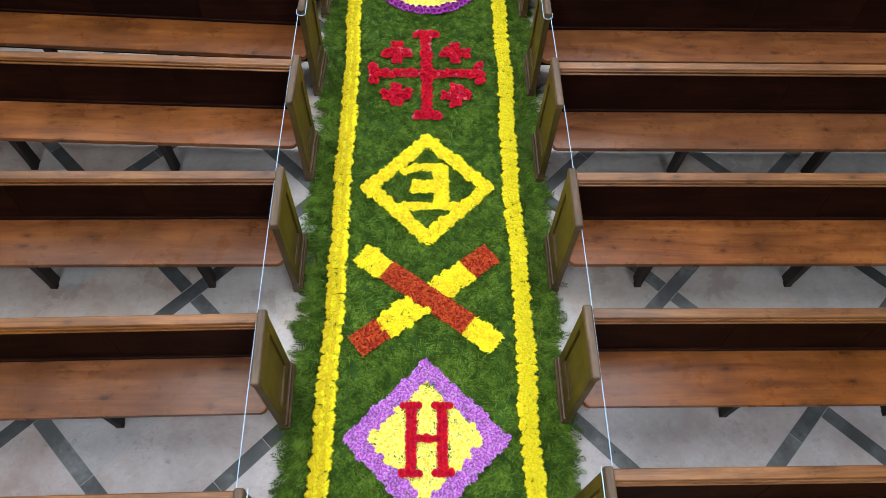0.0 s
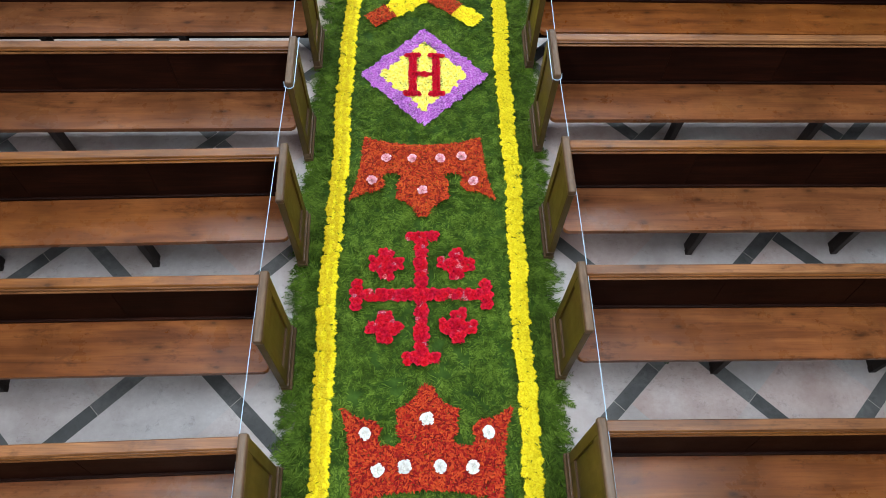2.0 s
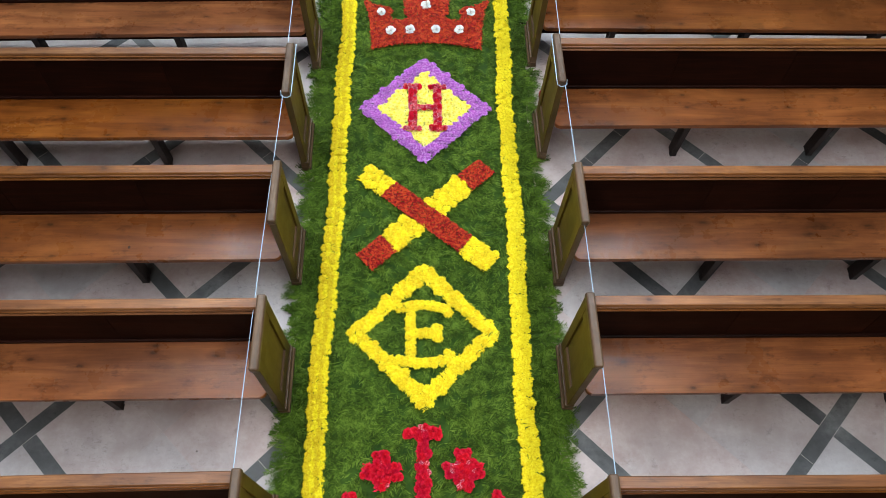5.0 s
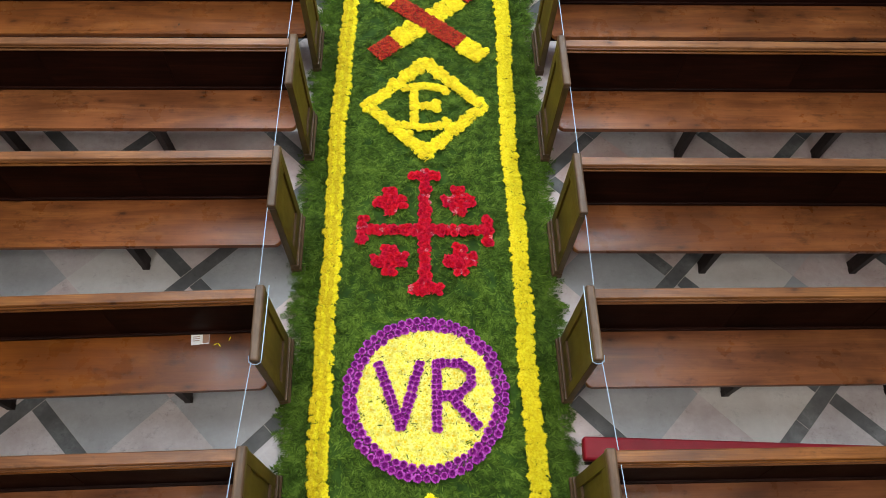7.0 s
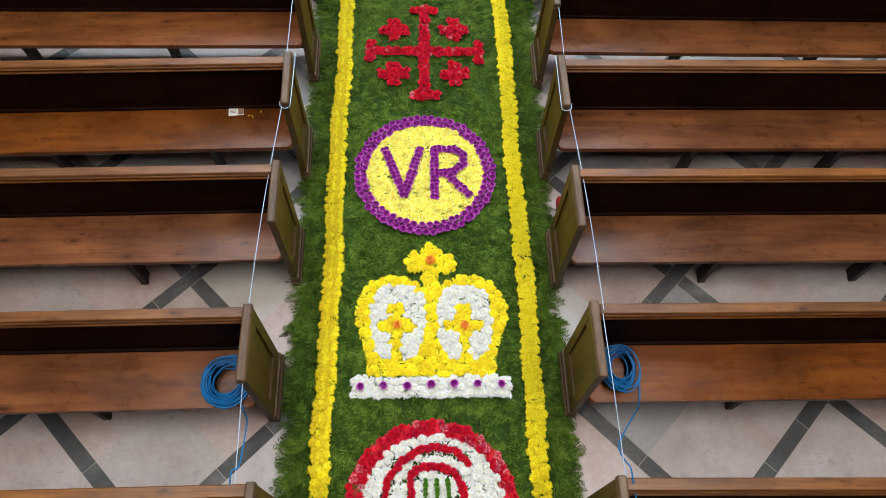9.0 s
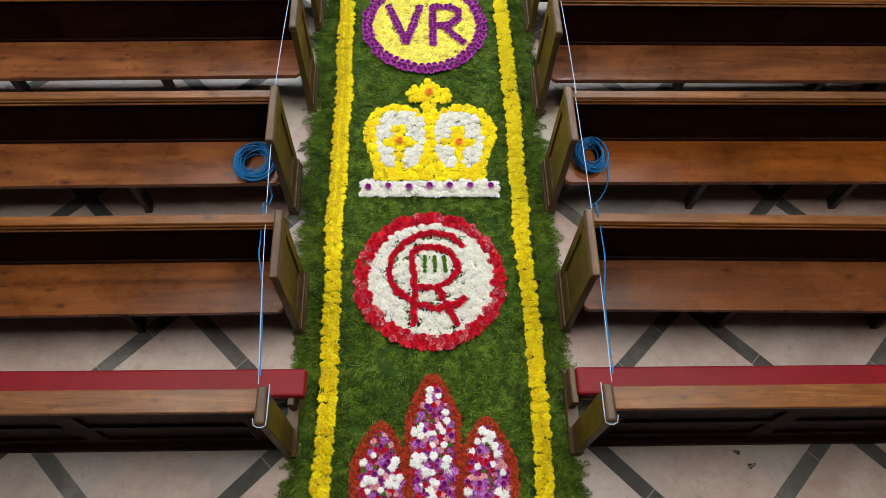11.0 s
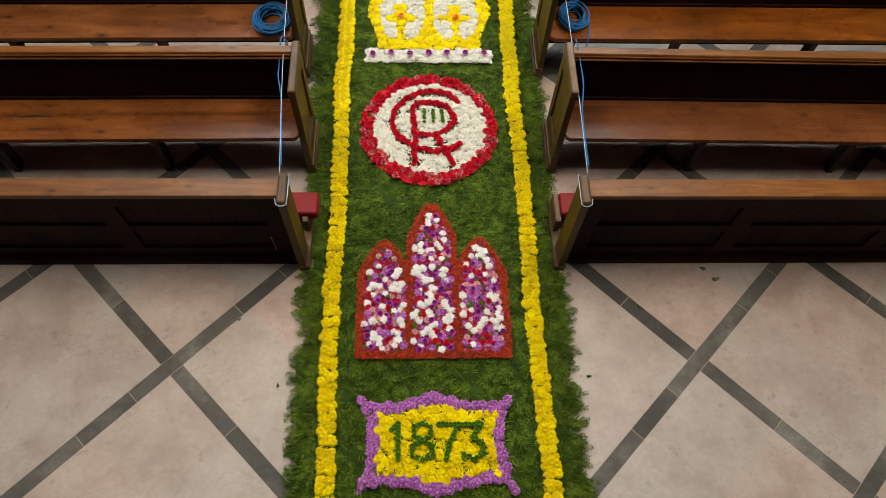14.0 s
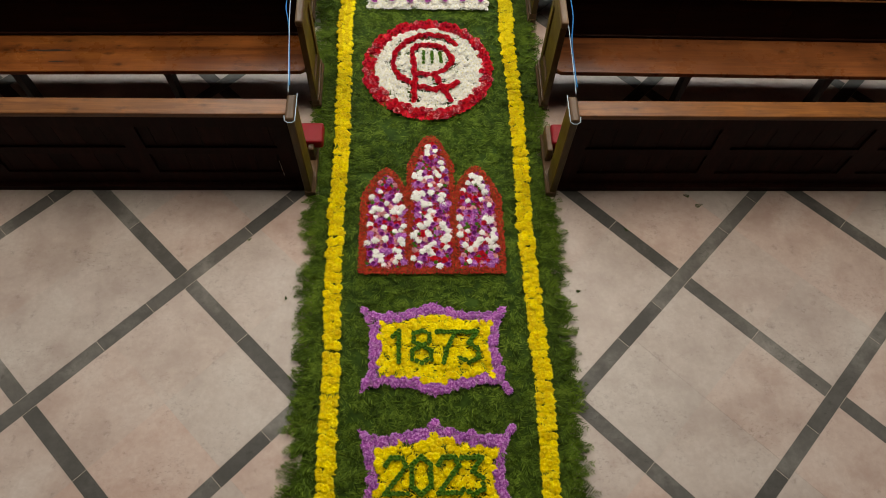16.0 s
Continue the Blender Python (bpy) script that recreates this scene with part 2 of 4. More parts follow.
M_VINYL = plain("red_vinyl", (0.21, 0.004, 0.011), 0.5, 8)
M_BLUE = plain("blue_cord", (0.012, 0.16, 0.42), 0.5, 90)
M_STRING = plain("pale_string", (0.42, 0.55, 0.68), 0.6, 90)
M_PAPER = plain("printed_paper", (0.75, 0.73, 0.70), 0.6, 60)
M_PRINT = plain("brown_print", (0.30, 0.16, 0.10), 0.6, 60)
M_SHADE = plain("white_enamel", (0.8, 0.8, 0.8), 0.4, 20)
M_KNOT = plain("pine_knot", (0.042, 0.014, 0.005), 0.45, 200)
M_STEEL = plain("steel_hook", (0.6, 0.6, 0.6), 0.35, 60, 1.0)

# ---- mesh helpers ----


def mesh_of(name, verts, faces, mat, smooth=False, heart=None, heart_from=0):
    me = bpy.data.meshes.new(name)
    me.from_pydata(verts, [], faces)
    me.materials.append(mat)
    if heart:
        me.materials.append(heart)
        for p in me.polygons[heart_from:]:
            p.material_index = 1
    if smooth:
        me.polygons.foreach_set("use_smooth", [True] * len(me.polygons))
    me.update()
    return me


def part(name, bm, material, parent, label=""):
    me = bpy.data.meshes.new(name)
    bmesh.ops.recalc_face_normals(bm, faces=bm.faces[:])
    bm.to_mesh(me)
    bm.free()
    me.materials.append(material)
    ob = new(name, me)
    ob.parent = parent
    return tagged(ob, label)


def box(bm, x0, x1, y0, y1, z0, z1, bevel=0.0, segs=2):
    made = bmesh.ops.create_cube(bm, size=1)["verts"]
    for v in made:
        v.co = Vector(((x0 + x1) / 2 + v.co.x * (x1 - x0), (y0 + y1) / 2 + v.co.y * (y1 - y0), (z0 + z1) / 2 + v.co.z * (z1 - z0)))
    if bevel:
        edges = list({e for v in made for e in v.link_edges})
        bmesh.ops.bevel(bm, geom=edges, offset=bevel, segments=segs, profile=0.5, affect="EDGES")
    return bm


def prism(bm, outline, axis, a, b):
    """A closed outline of (p, q) carried from a to b along an axis: 'x' takes (y, z), 'y' takes (x, z), 'z' takes (x, y)."""
    put = {"x": lambda p, q, s: (s, p, q), "y": lambda p, q, s: (p, s, q), "z": lambda p, q, s: (p, q, s)}[axis]
    one = [bm.verts.new(put(p, q, a)) for p, q in outline]
    two = [bm.verts.new(put(p, q, b)) for p, q in outline]
    bm.faces.new(one), bm.faces.new(two[::-1])
    for i in range(len(one)):
        j = (i + 1) % len(one)
        bm.faces.new((one[i], one[j], two[j], two[i]))
    return bm


def tube(bm, pts, r, sides=6):
    pts = [Vector(p) for p in pts]
    rings = []
    for i, p in enumerate(pts):
        d = (pts[min(i + 1, len(pts) - 1)] - pts[max(i - 1, 0)]).normalized()
        a = d.cross(Vector((0.3, 0.2, 1)) if abs(d.z) < 0.9 else Vector((1, 0, 0))).normalized()
        b = d.cross(a)
        rings.append([bm.verts.new(p + r * (math.cos(t) * a + math.sin(t) * b)) for t in (2 * math.pi * k / sides for k in range(sides))])
    for u, v in zip(rings, rings[1:]):
        for k in range(sides):
            bm.faces.new((u[k], u[(k + 1) % sides], v[(k + 1) % sides], v[k]))
    bm.faces.new(rings[0]), bm.faces.new(rings[-1][::-1])
    return bm


def empty(name, label, category, group="", kind="", at=(0, 0, 0)):
    ob = new(name)
    ob.location = at
    return tagged(ob, label, category, group, kind)


# ---- building shell ----
def shell():
    ceiling = part("ceiling", box(bmesh.new(), -WALL_X - 0.5, WALL_X + 0.5, Y_REAR - 0.5, Y_END + 0.5, TOP, TOP + 0.3), M_PLASTER, None)
    tagged(ceiling, "plain pale plaster ceiling of the nave", "ceiling", "", "structure")
    for name, side, wys in (("wall_west", -1, WINDOWS_W), ("wall_east", 1, WINDOWS_E)):
        bm = bmesh.new()
        a, b = sorted((side * WALL_X, side * (WALL_X + 0.5)))
        box(bm, a, b, Y_REAR, Y_END, 0, SILL), box(bm, a, b, Y_REAR, Y_END, HEAD, TOP)
        cuts = [Y_REAR] + [v for wy in sorted(wys) for v in (wy - HALF, wy + HALF)] + [Y_END]
        for y0, y1 in zip(cuts[::2], cuts[1::2]):
            box(bm, a, b, y0, y1, SILL, HEAD)
        tagged(part(name, bm, M_PLASTER, None), "plain plastered church wall with high windows", "wall", "", "structure")
    bm = bmesh.new()
    box(bm, -WALL_X - 0.5, WALL_X + 0.5, Y_END, Y_END + 0.5, 0, 5.2), box(bm, -WALL_X - 0.5, WALL_X + 0.5, Y_END, Y_END + 0.5, 9.8, TOP)
    box(bm, -WALL_X - 0.5, -2.5, Y_END, Y_END + 0.5, 5.2, 9.8), box(bm, 2.5, WALL_X + 0.5, Y_END, Y_END + 0.5, 5.2, 9.8)
    tagged(part("wall_north", bm, M_PLASTER, None), "plastered end wall with one wide window", "wall", "", "structure")
    tagged(part("wall_south", box(bmesh.new(), -WALL_X - 0.5, WALL_X + 0.5, Y_REAR - 0.5, Y_REAR, 0, TOP), M_PLASTER, None), "plain plastered end wall", "wall", "", "structure")


shell()


# Fixture made up to go with the fill lights; it stays out of view.
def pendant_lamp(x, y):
    thing = empty("pendant_lamp", "added unseen fixture of a fill light, long white metal on two thin rods", "lamp", "pendant lamps", at=(x, y, LAMP_Z))
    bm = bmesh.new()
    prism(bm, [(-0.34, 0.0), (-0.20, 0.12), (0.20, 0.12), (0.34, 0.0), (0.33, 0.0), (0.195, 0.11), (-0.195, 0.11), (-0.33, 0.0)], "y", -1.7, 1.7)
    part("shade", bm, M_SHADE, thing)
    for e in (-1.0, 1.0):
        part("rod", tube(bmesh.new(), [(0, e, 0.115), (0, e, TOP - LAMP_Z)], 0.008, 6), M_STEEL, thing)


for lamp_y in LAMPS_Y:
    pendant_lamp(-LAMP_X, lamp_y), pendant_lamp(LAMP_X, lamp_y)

# ---- pews ----
PEW_LEN = 4.3
SEAT_Z, RAIL_Z, CAP_Z = 0.425, 0.800, 0.835
TALL = 1.09
SEAT_TOP = SEAT_Z * TALL


def end_board(thing, x0, x1, outer, depth, label):
    """A framed end board of a pew between x0 and x1; outer: the side with the sunk field."""
    t = x1 - x0
    bm = bmesh.new()
    box(bm, x0, x1, 0, 0.075, 0.05, 0.79, 0.003, 1), box(bm, x0, x1, depth - 0.075, depth, 0.05, 0.79, 0.003, 1)
    box(bm, x0 + 0.001, x1 - 0.001, 0.075, depth - 0.075, 0.69, 0.788), box(bm, x0 + 0.001, x1 - 0.001, 0.075, depth - 0.075, 0.05, 0.20)
    board = part("end_panel", bm, M_END, thing, label)
    part("field", box(bmesh.new(), x0 + t * 0.3, x1 - t * 0.3, 0.07, depth - 0.07, 0.19, 0.70), M_END, board)
    bm = bmesh.new()
    cx = x0 if outer < 0 else x1
    prism(bm, [(0.075, 0.20), (depth - 0.075, 0.20), (depth - 0.075, 0.222), (0.075, 0.222)], "x", cx - 0.014 * outer, cx - 0.002 * outer)
    part("moulding", bm, M_CAP, board)
    part("cap", box(bmesh.new(), x0 - 0.004, x1 + 0.004, -0.015, depth + 0.01, 0.788, CAP_Z, 0.012, 3), M_CAP, board, "worn greyish rounded cap")
    bm = bmesh.new()
    a, b = (x0 - 0.022, x1 + 0.004) if outer < 0 else (x0 - 0.004, x1 + 0.022)
    box(bm, a, b, -0.006, depth + 0.012, 0.0, 0.055, 0.004, 1)
    c, d = (x0 - 0.012, x1 + 0.002) if outer < 0 else (x0 - 0.002, x1 + 0.012)
    box(bm, c, d, -0.003, depth + 0.006, 0.053, 0.105, 0.006, 2)
    part("plinth", bm, M_CAP, board)


def seat_outline(y0, y1, x0, x1, r):
    pts = [(x1, y1), (x0, y1)]
    for k in range(7):
        a = math.pi + k * math.pi / 12
        pts.append((x0 + r + r * math.cos(a), y0 + r + r * math.sin(a)))
    return pts + [(x1, y0)]


def heightened(thing, k, deep=1.0):
    for o in thing.children_recursive:
        if o.type == "MESH":
            o.data.transform(Matrix.Diagonal((1, deep, k, 1)))
    return thing


def pew(legs, group):
    """A pew whose aisle end board has its front at the origin and runs to +x."""
    thing = empty("church_pew", "long varnished pine church pew with dark back and panelled end", "pew", group)
    end_board(thing, -0.022, 0.022, -1, 0.43, "olive-brown panelled oak end board")
    end_board(thing, PEW_LEN - 0.022, PEW_LEN + 0.022, 1, 0.43, "olive-brown panelled oak end board")
    bm = bmesh.new()
    prism(bm, seat_outline(-0.03, 0.345, 0.024, PEW_LEN - 0.024, 0.03), "z", SEAT_Z - 0.034, SEAT_Z)
    edges = [e for e in bm.edges if abs(e.verts[0].co.z - e.verts[1].co.z) < 1e-6 and max(v.co.y for v in e.verts) < 0.34]
    bmesh.ops.bevel(bm, geom=edges, offset=0.009, segments=3, profile=0.5, affect="EDGES")
    part("seat", bm, M_SEAT, thing, "worn honey-brown pine seat board with knots")
    back = part("backrest", prism(bmesh.new(), [(0.335, 0.36), (0.335, 0.06), (0.358, 0.06), (0.358, 0.36), (0.405, 0.77), (0.382, 0.77)], "x", 0.022, PEW_LEN - 0.022), M_BACK, thing, "dark-stained boarded backrest with shade put into its colour")
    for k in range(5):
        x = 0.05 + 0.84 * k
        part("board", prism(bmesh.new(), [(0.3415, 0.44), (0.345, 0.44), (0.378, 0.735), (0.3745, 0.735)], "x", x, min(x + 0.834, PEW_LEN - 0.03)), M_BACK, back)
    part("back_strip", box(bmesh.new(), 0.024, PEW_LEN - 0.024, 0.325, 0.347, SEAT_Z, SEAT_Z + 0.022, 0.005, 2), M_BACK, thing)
    rail = bmesh.new()
    prism(rail, [(0.370, RAIL_Z - 0.003), (0.374, RAIL_Z), (0.428, RAIL_Z), (0.434, RAIL_Z - 0.006), (0.434, RAIL_Z - 0.026), (0.366, RAIL_Z - 0.026), (0.366, RAIL_Z - 0.010)], "x", 0.023, PEW_LEN - 0.023)
    top = part("top_rail", rail, M_RAIL, thing, "pale honey-coloured top rail")
    for y0, z1 in ((0.358, 0.014), (0.350, 0.034)):
        bead = bmesh.new()
        prism(bead, [(y0 + 0.005, RAIL_Z - z1), (y0, RAIL_Z - z1 - 0.004), (y0, RAIL_Z - z1 - 0.010), (y0 + 0.005, RAIL_Z - z1 - 0.014), (y0 + 0.030, RAIL_Z - z1 - 0.014), (y0 + 0.030, RAIL_Z - z1 - 0.012), (0.3655, RAIL_Z - z1 - 0.012), (0.3655, RAIL_Z - z1)], "x", 0.0235, PEW_LEN - 0.0235)
        part("bead", bead, M_RAIL, top)
    for x in legs:
        bm = bmesh.new()
        prism(bm, [(x - 0.040, SEAT_Z - 0.035), (x - 0.037, 0.375), (x - 0.028, 0.345), (x - 0.023, 0.30), (x - 0.018, 0.04), (x - 0.024, 0.0), (x + 0.024, 0.0), (x + 0.018, 0.04), (x + 0.023, 0.30), (x + 0.028, 0.345), (x + 0.037, 0.375), (x + 0.040, SEAT_Z - 0.035)], "y", 0.035, 0.075)
        prism(bm, [(x - 0.018, SEAT_Z - 0.04), (x - 0.018, 0.0), (x + 0.018, 0.0), (x + 0.018, SEAT_Z - 0.04)], "y", 0.076, 0.13)
        part("leg", bm, M_LEG, thing)
    return heightened(thing, TALL, 0.95)


def turn_over(thing):
    """Mirrors the meshes of a pew across the aisle."""
    for o in thing.children_recursive:
        if o.type == "MESH":
            o.data.transform(Matrix.Scale(-1, 4, (1, 0, 0)))
            o.data.flip_normals()


def mirrored(ob, group):
    """A mirror copy of a pew for the other side of the aisle, with meshes of its own."""
    made = copy_thing(ob, Matrix.Identity(4))
    for o in made.children_recursive:
        if o.type == "MESH":
            o.data = o.data.copy()
    turn_over(made)
    return tagged(made, group=group)


# Each pew: front of its end board, distance of that from the middle line, slope away from the aisle, spacing of its legs.
ROWS_W = (
    (4.224, 0.892, -0.004, "late"),
    (3.304, 0.892, 0.04, "late"),
    (2.369, 0.892, 0.055, "late"),
    (1.499, 0.892, 0.032, "late"),
    (0.547, 0.892, -0.004, "early"),
    (-0.424, 0.887, -0.017, "late"),
    (-1.369, 0.892, -0.013, "bare"),
    (-2.287, 0.862, -0.025, "late"),
    (-3.184, 0.892, -0.015, "bare"),
    (-4.095, 0.892, -0.027, "late"),
    (-5.09, 0.897, -0.01, "late"),
    (-6.048, 0.892, -0.009, "late"),
    (-6.936, 0.892, -0.004, "late"),
    (-7.853, 0.912, -0.01, "late"),
    (-8.781, 0.907, -0.03, "early"),
    (-9.64, 0.907, -0.022, "late"),
    (-10.572, 0.972, -0.016, "late"),
    (-11.491, 0.857, -0.012, "late"),
)
ROWS_E = (
    (4.214, 0.907, -0.001, "late"),
    (3.294, 0.907, -0.001, "late"),
    (2.354, 0.907, -0.001, "late"),
    (1.491, 0.907, -0.001, "late"),
    (0.541, 0.925, -0.001, "early"),
    (-0.404, 0.907, -0.001, "late"),
    (-1.284, 0.907, 0.003, "late"),
    (-2.226, 0.907, 0.005, "late"),
    (-3.128, 0.907, 0.003, "late"),
    (-4.031, 0.907, -0.001, "early"),
    (-4.986, 0.907, 0.008, "late"),
    (-6.056, 0.937, 0.004, "late"),
    (-6.931, 0.907, -0.001, "late"),
    (-7.901, 0.907, -0.005, "late"),
    (-8.791, 0.887, 0.003, "late"),
    (-9.671, 0.887, 0.005, "late"),
    (-10.564, 0.897, 0.003, "late"),
    (-11.485, 0.917, -0.012, "late"),
)
LEGS = {"late": (1.03, 2.11, 3.19), "early": (0.60, 1.69, 2.77), "bare": (1.80, 2.90, 3.80)}

masters = {(1, k): pew(v, "pews east of the aisle") for k, v in LEGS.items() if k != "bare"}
masters.update({(-1, k): mirrored(masters[1, k], "pews west of the aisle") for k in ("late", "early")})
west_bare = pew(LEGS["bare"], "pews west of the aisle")
turn_over(west_bare)
masters[-1, "bare"] = west_bare
used = set()


def stand(master, m):
    """Moves the master to its first place, and copies it to the later ones."""
    if master in used:
        return copy_thing(master, m)
    used.add(master)
    master.matrix_basis = m
    return master


for side, rows in ((-1, ROWS_W), (1, ROWS_E)):
    for y, off, slope, legs in rows:
        stand(masters[side, legs], pose(side * off, y, 0, 0, 0, math.degrees(side * slope)))


def front_screen(side):
    """The panelled screen before the first row, with its low kneeler; front at y 0, running to +x, mirrored for side -1."""
    s = side

    def bx(bm, x0, x1, *rest, **kw):
        a, b = sorted((s * x0, s * x1))
        return box(bm, a, b, *rest, **kw)

    thing = empty("front_screen", "panelled dark wooden screen with pale rail before the first pew", "pew screen", "front screens")
    for x0, x1 in ((-0.024, 0.024), (PEW_LEN - 0.024, PEW_LEN + 0.024)):
        bm = bmesh.new()
        bx(bm, x0, x1, 0.0, 0.165, 0.05, 0.79, bevel=0.004, segs=1)
        post = part("end_board", bm, M_END, thing, "olive-brown oak end board")
        part("cap", bx(bmesh.new(), x0 - 0.006, x1 + 0.006, -0.012, 0.185, 0.788, 0.838, bevel=0.016, segs=3), M_CAP, post, "worn greyish cap with rounded ends")
        part("runner", bx(bmesh.new(), x0 - 0.025, x1 + 0.004, -0.008, 0.52, 0.0, 0.058, bevel=0.005, segs=1), M_CAP, post, "long wooden foot runner")
        part("block", bx(bmesh.new(), x0 - 0.012, x0 + 0.03, 0.27, 0.50, 0.056, 0.185, bevel=0.006, segs=1), M_CAP, post)
    bm = bmesh.new()
    bx(bm, 0.025, PEW_LEN - 0.025, 0.058, 0.182, 0.772, 0.800, bevel=0.007, segs=2)
    rail = part("top_rail", bm, M_RAIL, thing, "pale honey-coloured top rail")
    part("bead", bx(bmesh.new(), 0.025, PEW_LEN - 0.025, 0.068, 0.09, 0.752, 0.771, bevel=0.005, segs=2), M_RAIL, rail)
    frame_bm = bmesh.new()
    bx(frame_bm, 0.025, PEW_LEN - 0.025, 0.080, 0.118, 0.65, 0.752), bx(frame_bm, 0.025, PEW_LEN - 0.025, 0.080, 0.118, 0.06, 0.17)
    bx(frame_bm, 0.025, PEW_LEN - 0.025, 0.080, 0.118, 0.375, 0.44)
    for x in (0.0255, 1.02, 2.05, 3.08, 4.12):
        bx(frame_bm, x, x + 0.13, 0.0795, 0.119, 0.17, 0.65)
    bx(frame_bm, 0.025, PEW_LEN - 0.025, 0.046, 0.125, 0.0, 0.058, bevel=0.006, segs=1)
    frame_ob = part("panel_frame", frame_bm, M_PANEL, thing, "dark brown panel frame")
    bx(bm := bmesh.new(), 0.026, PEW_LEN - 0.026, 0.1085, 0.1165, 0.06, 0.70)
    part("backing", bm, M_BACK, frame_ob)
    for k in range(28):
        x = 0.03 + k * 0.152
        part("board", bx(bmesh.new(), x, x + 0.1506, 0.096, 0.108, 0.165, 0.655, bevel=0.0018, segs=1), M_PANEL, frame_ob)
    part("kneeler_pad", bx(bmesh.new(), 0.0 if s > 0 else -0.10, PEW_LEN - 0.05, 0.315, 0.49, 0.135, 0.215, bevel=0.018, segs=3), M_VINYL, thing, "padded red vinyl kneeler")
    part("kneeler_board", bx(bmesh.new(), 0.02, PEW_LEN - 0.05, 0.30, 0.50, 0.112, 0.134, bevel=0.004, segs=1), M_LEG, thing)
    return heightened(thing, 1.06)


front_screen(1).matrix_basis = pose(0.903, -12.287, 0)
front_screen(-1).matrix_basis = pose(-0.853, -12.284, 0)


def kneeler(x0, x1, y, turn):
    thing = empty("kneeler", "low red vinyl kneeler behind a pew", "kneeler", at=(x0, y, 0))
    thing.rotation_euler = (0, 0, radians(turn))
    x1, x0 = x1 - x0, 0.0
    part("pad", box(bmesh.new(), x0, x1, -0.07, 0.07, 0.135, 0.21, 0.018, 3), M_VINYL, thing)
    part("board", box(bmesh.new(), x0 + 0.02, x1 - 0.02, -0.08, 0.08, 0.112, 0.134, 0.004, 1), M_LEG, thing)
    for x in (x0 + 0.15, (x0 + x1) / 2, x1 - 0.15):
        part("foot", box(bmesh.new(), x - 0.03, x + 0.03, -0.08, 0.08, 0.0, 0.111, 0.004, 1), M_LEG, thing)
    return thing


kneeler(0.915, 4.6, -9.11, -2.4)
kneeler(0.90, 4.6, -4.525, 0.1)

# ---- flowers ----
def head(layers, centre=None, dome=0.0):
    """A flower head: layers of (count, inner radius, outer radius, base height, tip height, width)."""
    verts, faces = [], []
    for li, (n, r0, r1, z0, z1, w) in enumerate(layers):
        for k in range(n):
            a = 2 * math.pi * (k + 0.5 * (li % 2)) / n + random.uniform(-0.12, 0.12)
            r = r1 * random.uniform(0.86, 1.06)
            c, s = math.cos(a), math.sin(a)
            zt = z1 + random.uniform(-0.1, 0.1) * r1
            rm = r0 + (r - r0) * 0.62
            zm = (z0 + zt) / 2 + 0.12 * r1
            i = len(verts)
            for rr, ww, zz in ((r0, w * 0.35, z0), (rm, w, zm), (rm, -w, zm), (r0, -w * 0.35, z0)):
                verts.append((rr * c - ww * s, rr * s + ww * c, zz))
            verts.append((r * c, r * s, zt))
            faces += [(i, i + 3, i + 2, i + 1), (i + 1, i + 2, i + 4)]
    if centre:
        r, z, n = centre[0], centre[1], 7
        i = len(verts)
        verts += [(r * math.cos(2 * math.pi * k / n), r * math.sin(2 * math.pi * k / n), z - r * 0.5) for k in range(n)] + [(0, 0, z)]
        faces += [(i + k, i + (k + 1) % n, i + n) for k in range(n)]
    return verts, faces


def ruffle(r):
    """A carnation: crumpled rings."""
    verts, faces = [], []
    for li, (ra, rb, z0, z1) in enumerate(((0.15, 1.0, 0.25, 0.30), (0.1, 0.78, 0.35, 0.62), (0.05, 0.5, 0.45, 0.85), (0.02, 0.25, 0.6, 0.95))):
        n = 18 - 3 * li
        for k in range(n):
            a, b = 2 * math.pi * k / n, 2 * math.pi * (k + 1) / n + 0.12
            m = (a + b) / 2
            i = len(verts)
            ro = r * rb * random.uniform(0.82, 1.1)
            zo = r * (z1 + random.uniform(-0.16, 0.16))
            verts += [(r * ra * math.cos(m), r * ra * math.sin(m), r * z0), (ro * math.cos(a), ro * math.sin(a), zo), (ro * math.cos(b), ro * math.sin(b), zo + r * random.uniform(-0.15, 0.15))]
            faces.append((i, i + 1, i + 2))
    return verts, faces


def heads_of(name, mat, make, variants=4, heart=None, heart_from=0):
    return [mesh_of(name, *make(), mat, False, heart, heart_from) for _ in range(variants)]


def mum(r):
    return lambda: head([(16, r * 0.1, r, r * 0.14, r * 0.10, r * 0.145), (13, r * 0.1, r * 0.80, r * 0.24, r * 0.30, r * 0.135), (9, r * 0.06, r * 0.54, r * 0.32, r * 0.44, r * 0.12)], (r * 0.30, r * 0.46))


def pom(r):
    return lambda: head([(16, r * 0.3, r, r * 0.3, r * 0.35, r * 0.2), (14, r * 0.25, r * 0.84, r * 0.45, r * 0.62, r * 0.17), (11, r * 0.2, r * 0.6, r * 0.5, r * 0.82, r * 0.15), (7, r * 0.1, r * 0.34, r * 0.5, r * 0.86, r * 0.12)], (r * 0.16, r * 0.5))


MUM_YELLOW = heads_of("yellow_mum", M_YELLOW, mum(0.035), 5, M_CENTRE, 76)
MUM_GOLD = heads_of("golden_mum", M_GOLD, mum(0.034), 4, M_CENTRE, 76)
MUM_LEMON = heads_of("lemon_mum", M_LEMON, mum(0.035), 5, M_CENTRE, 76)
MUM_WHITE = heads_of("white_mum", M_WHITE, mum(0.032), 5, M_CREAM, 76)
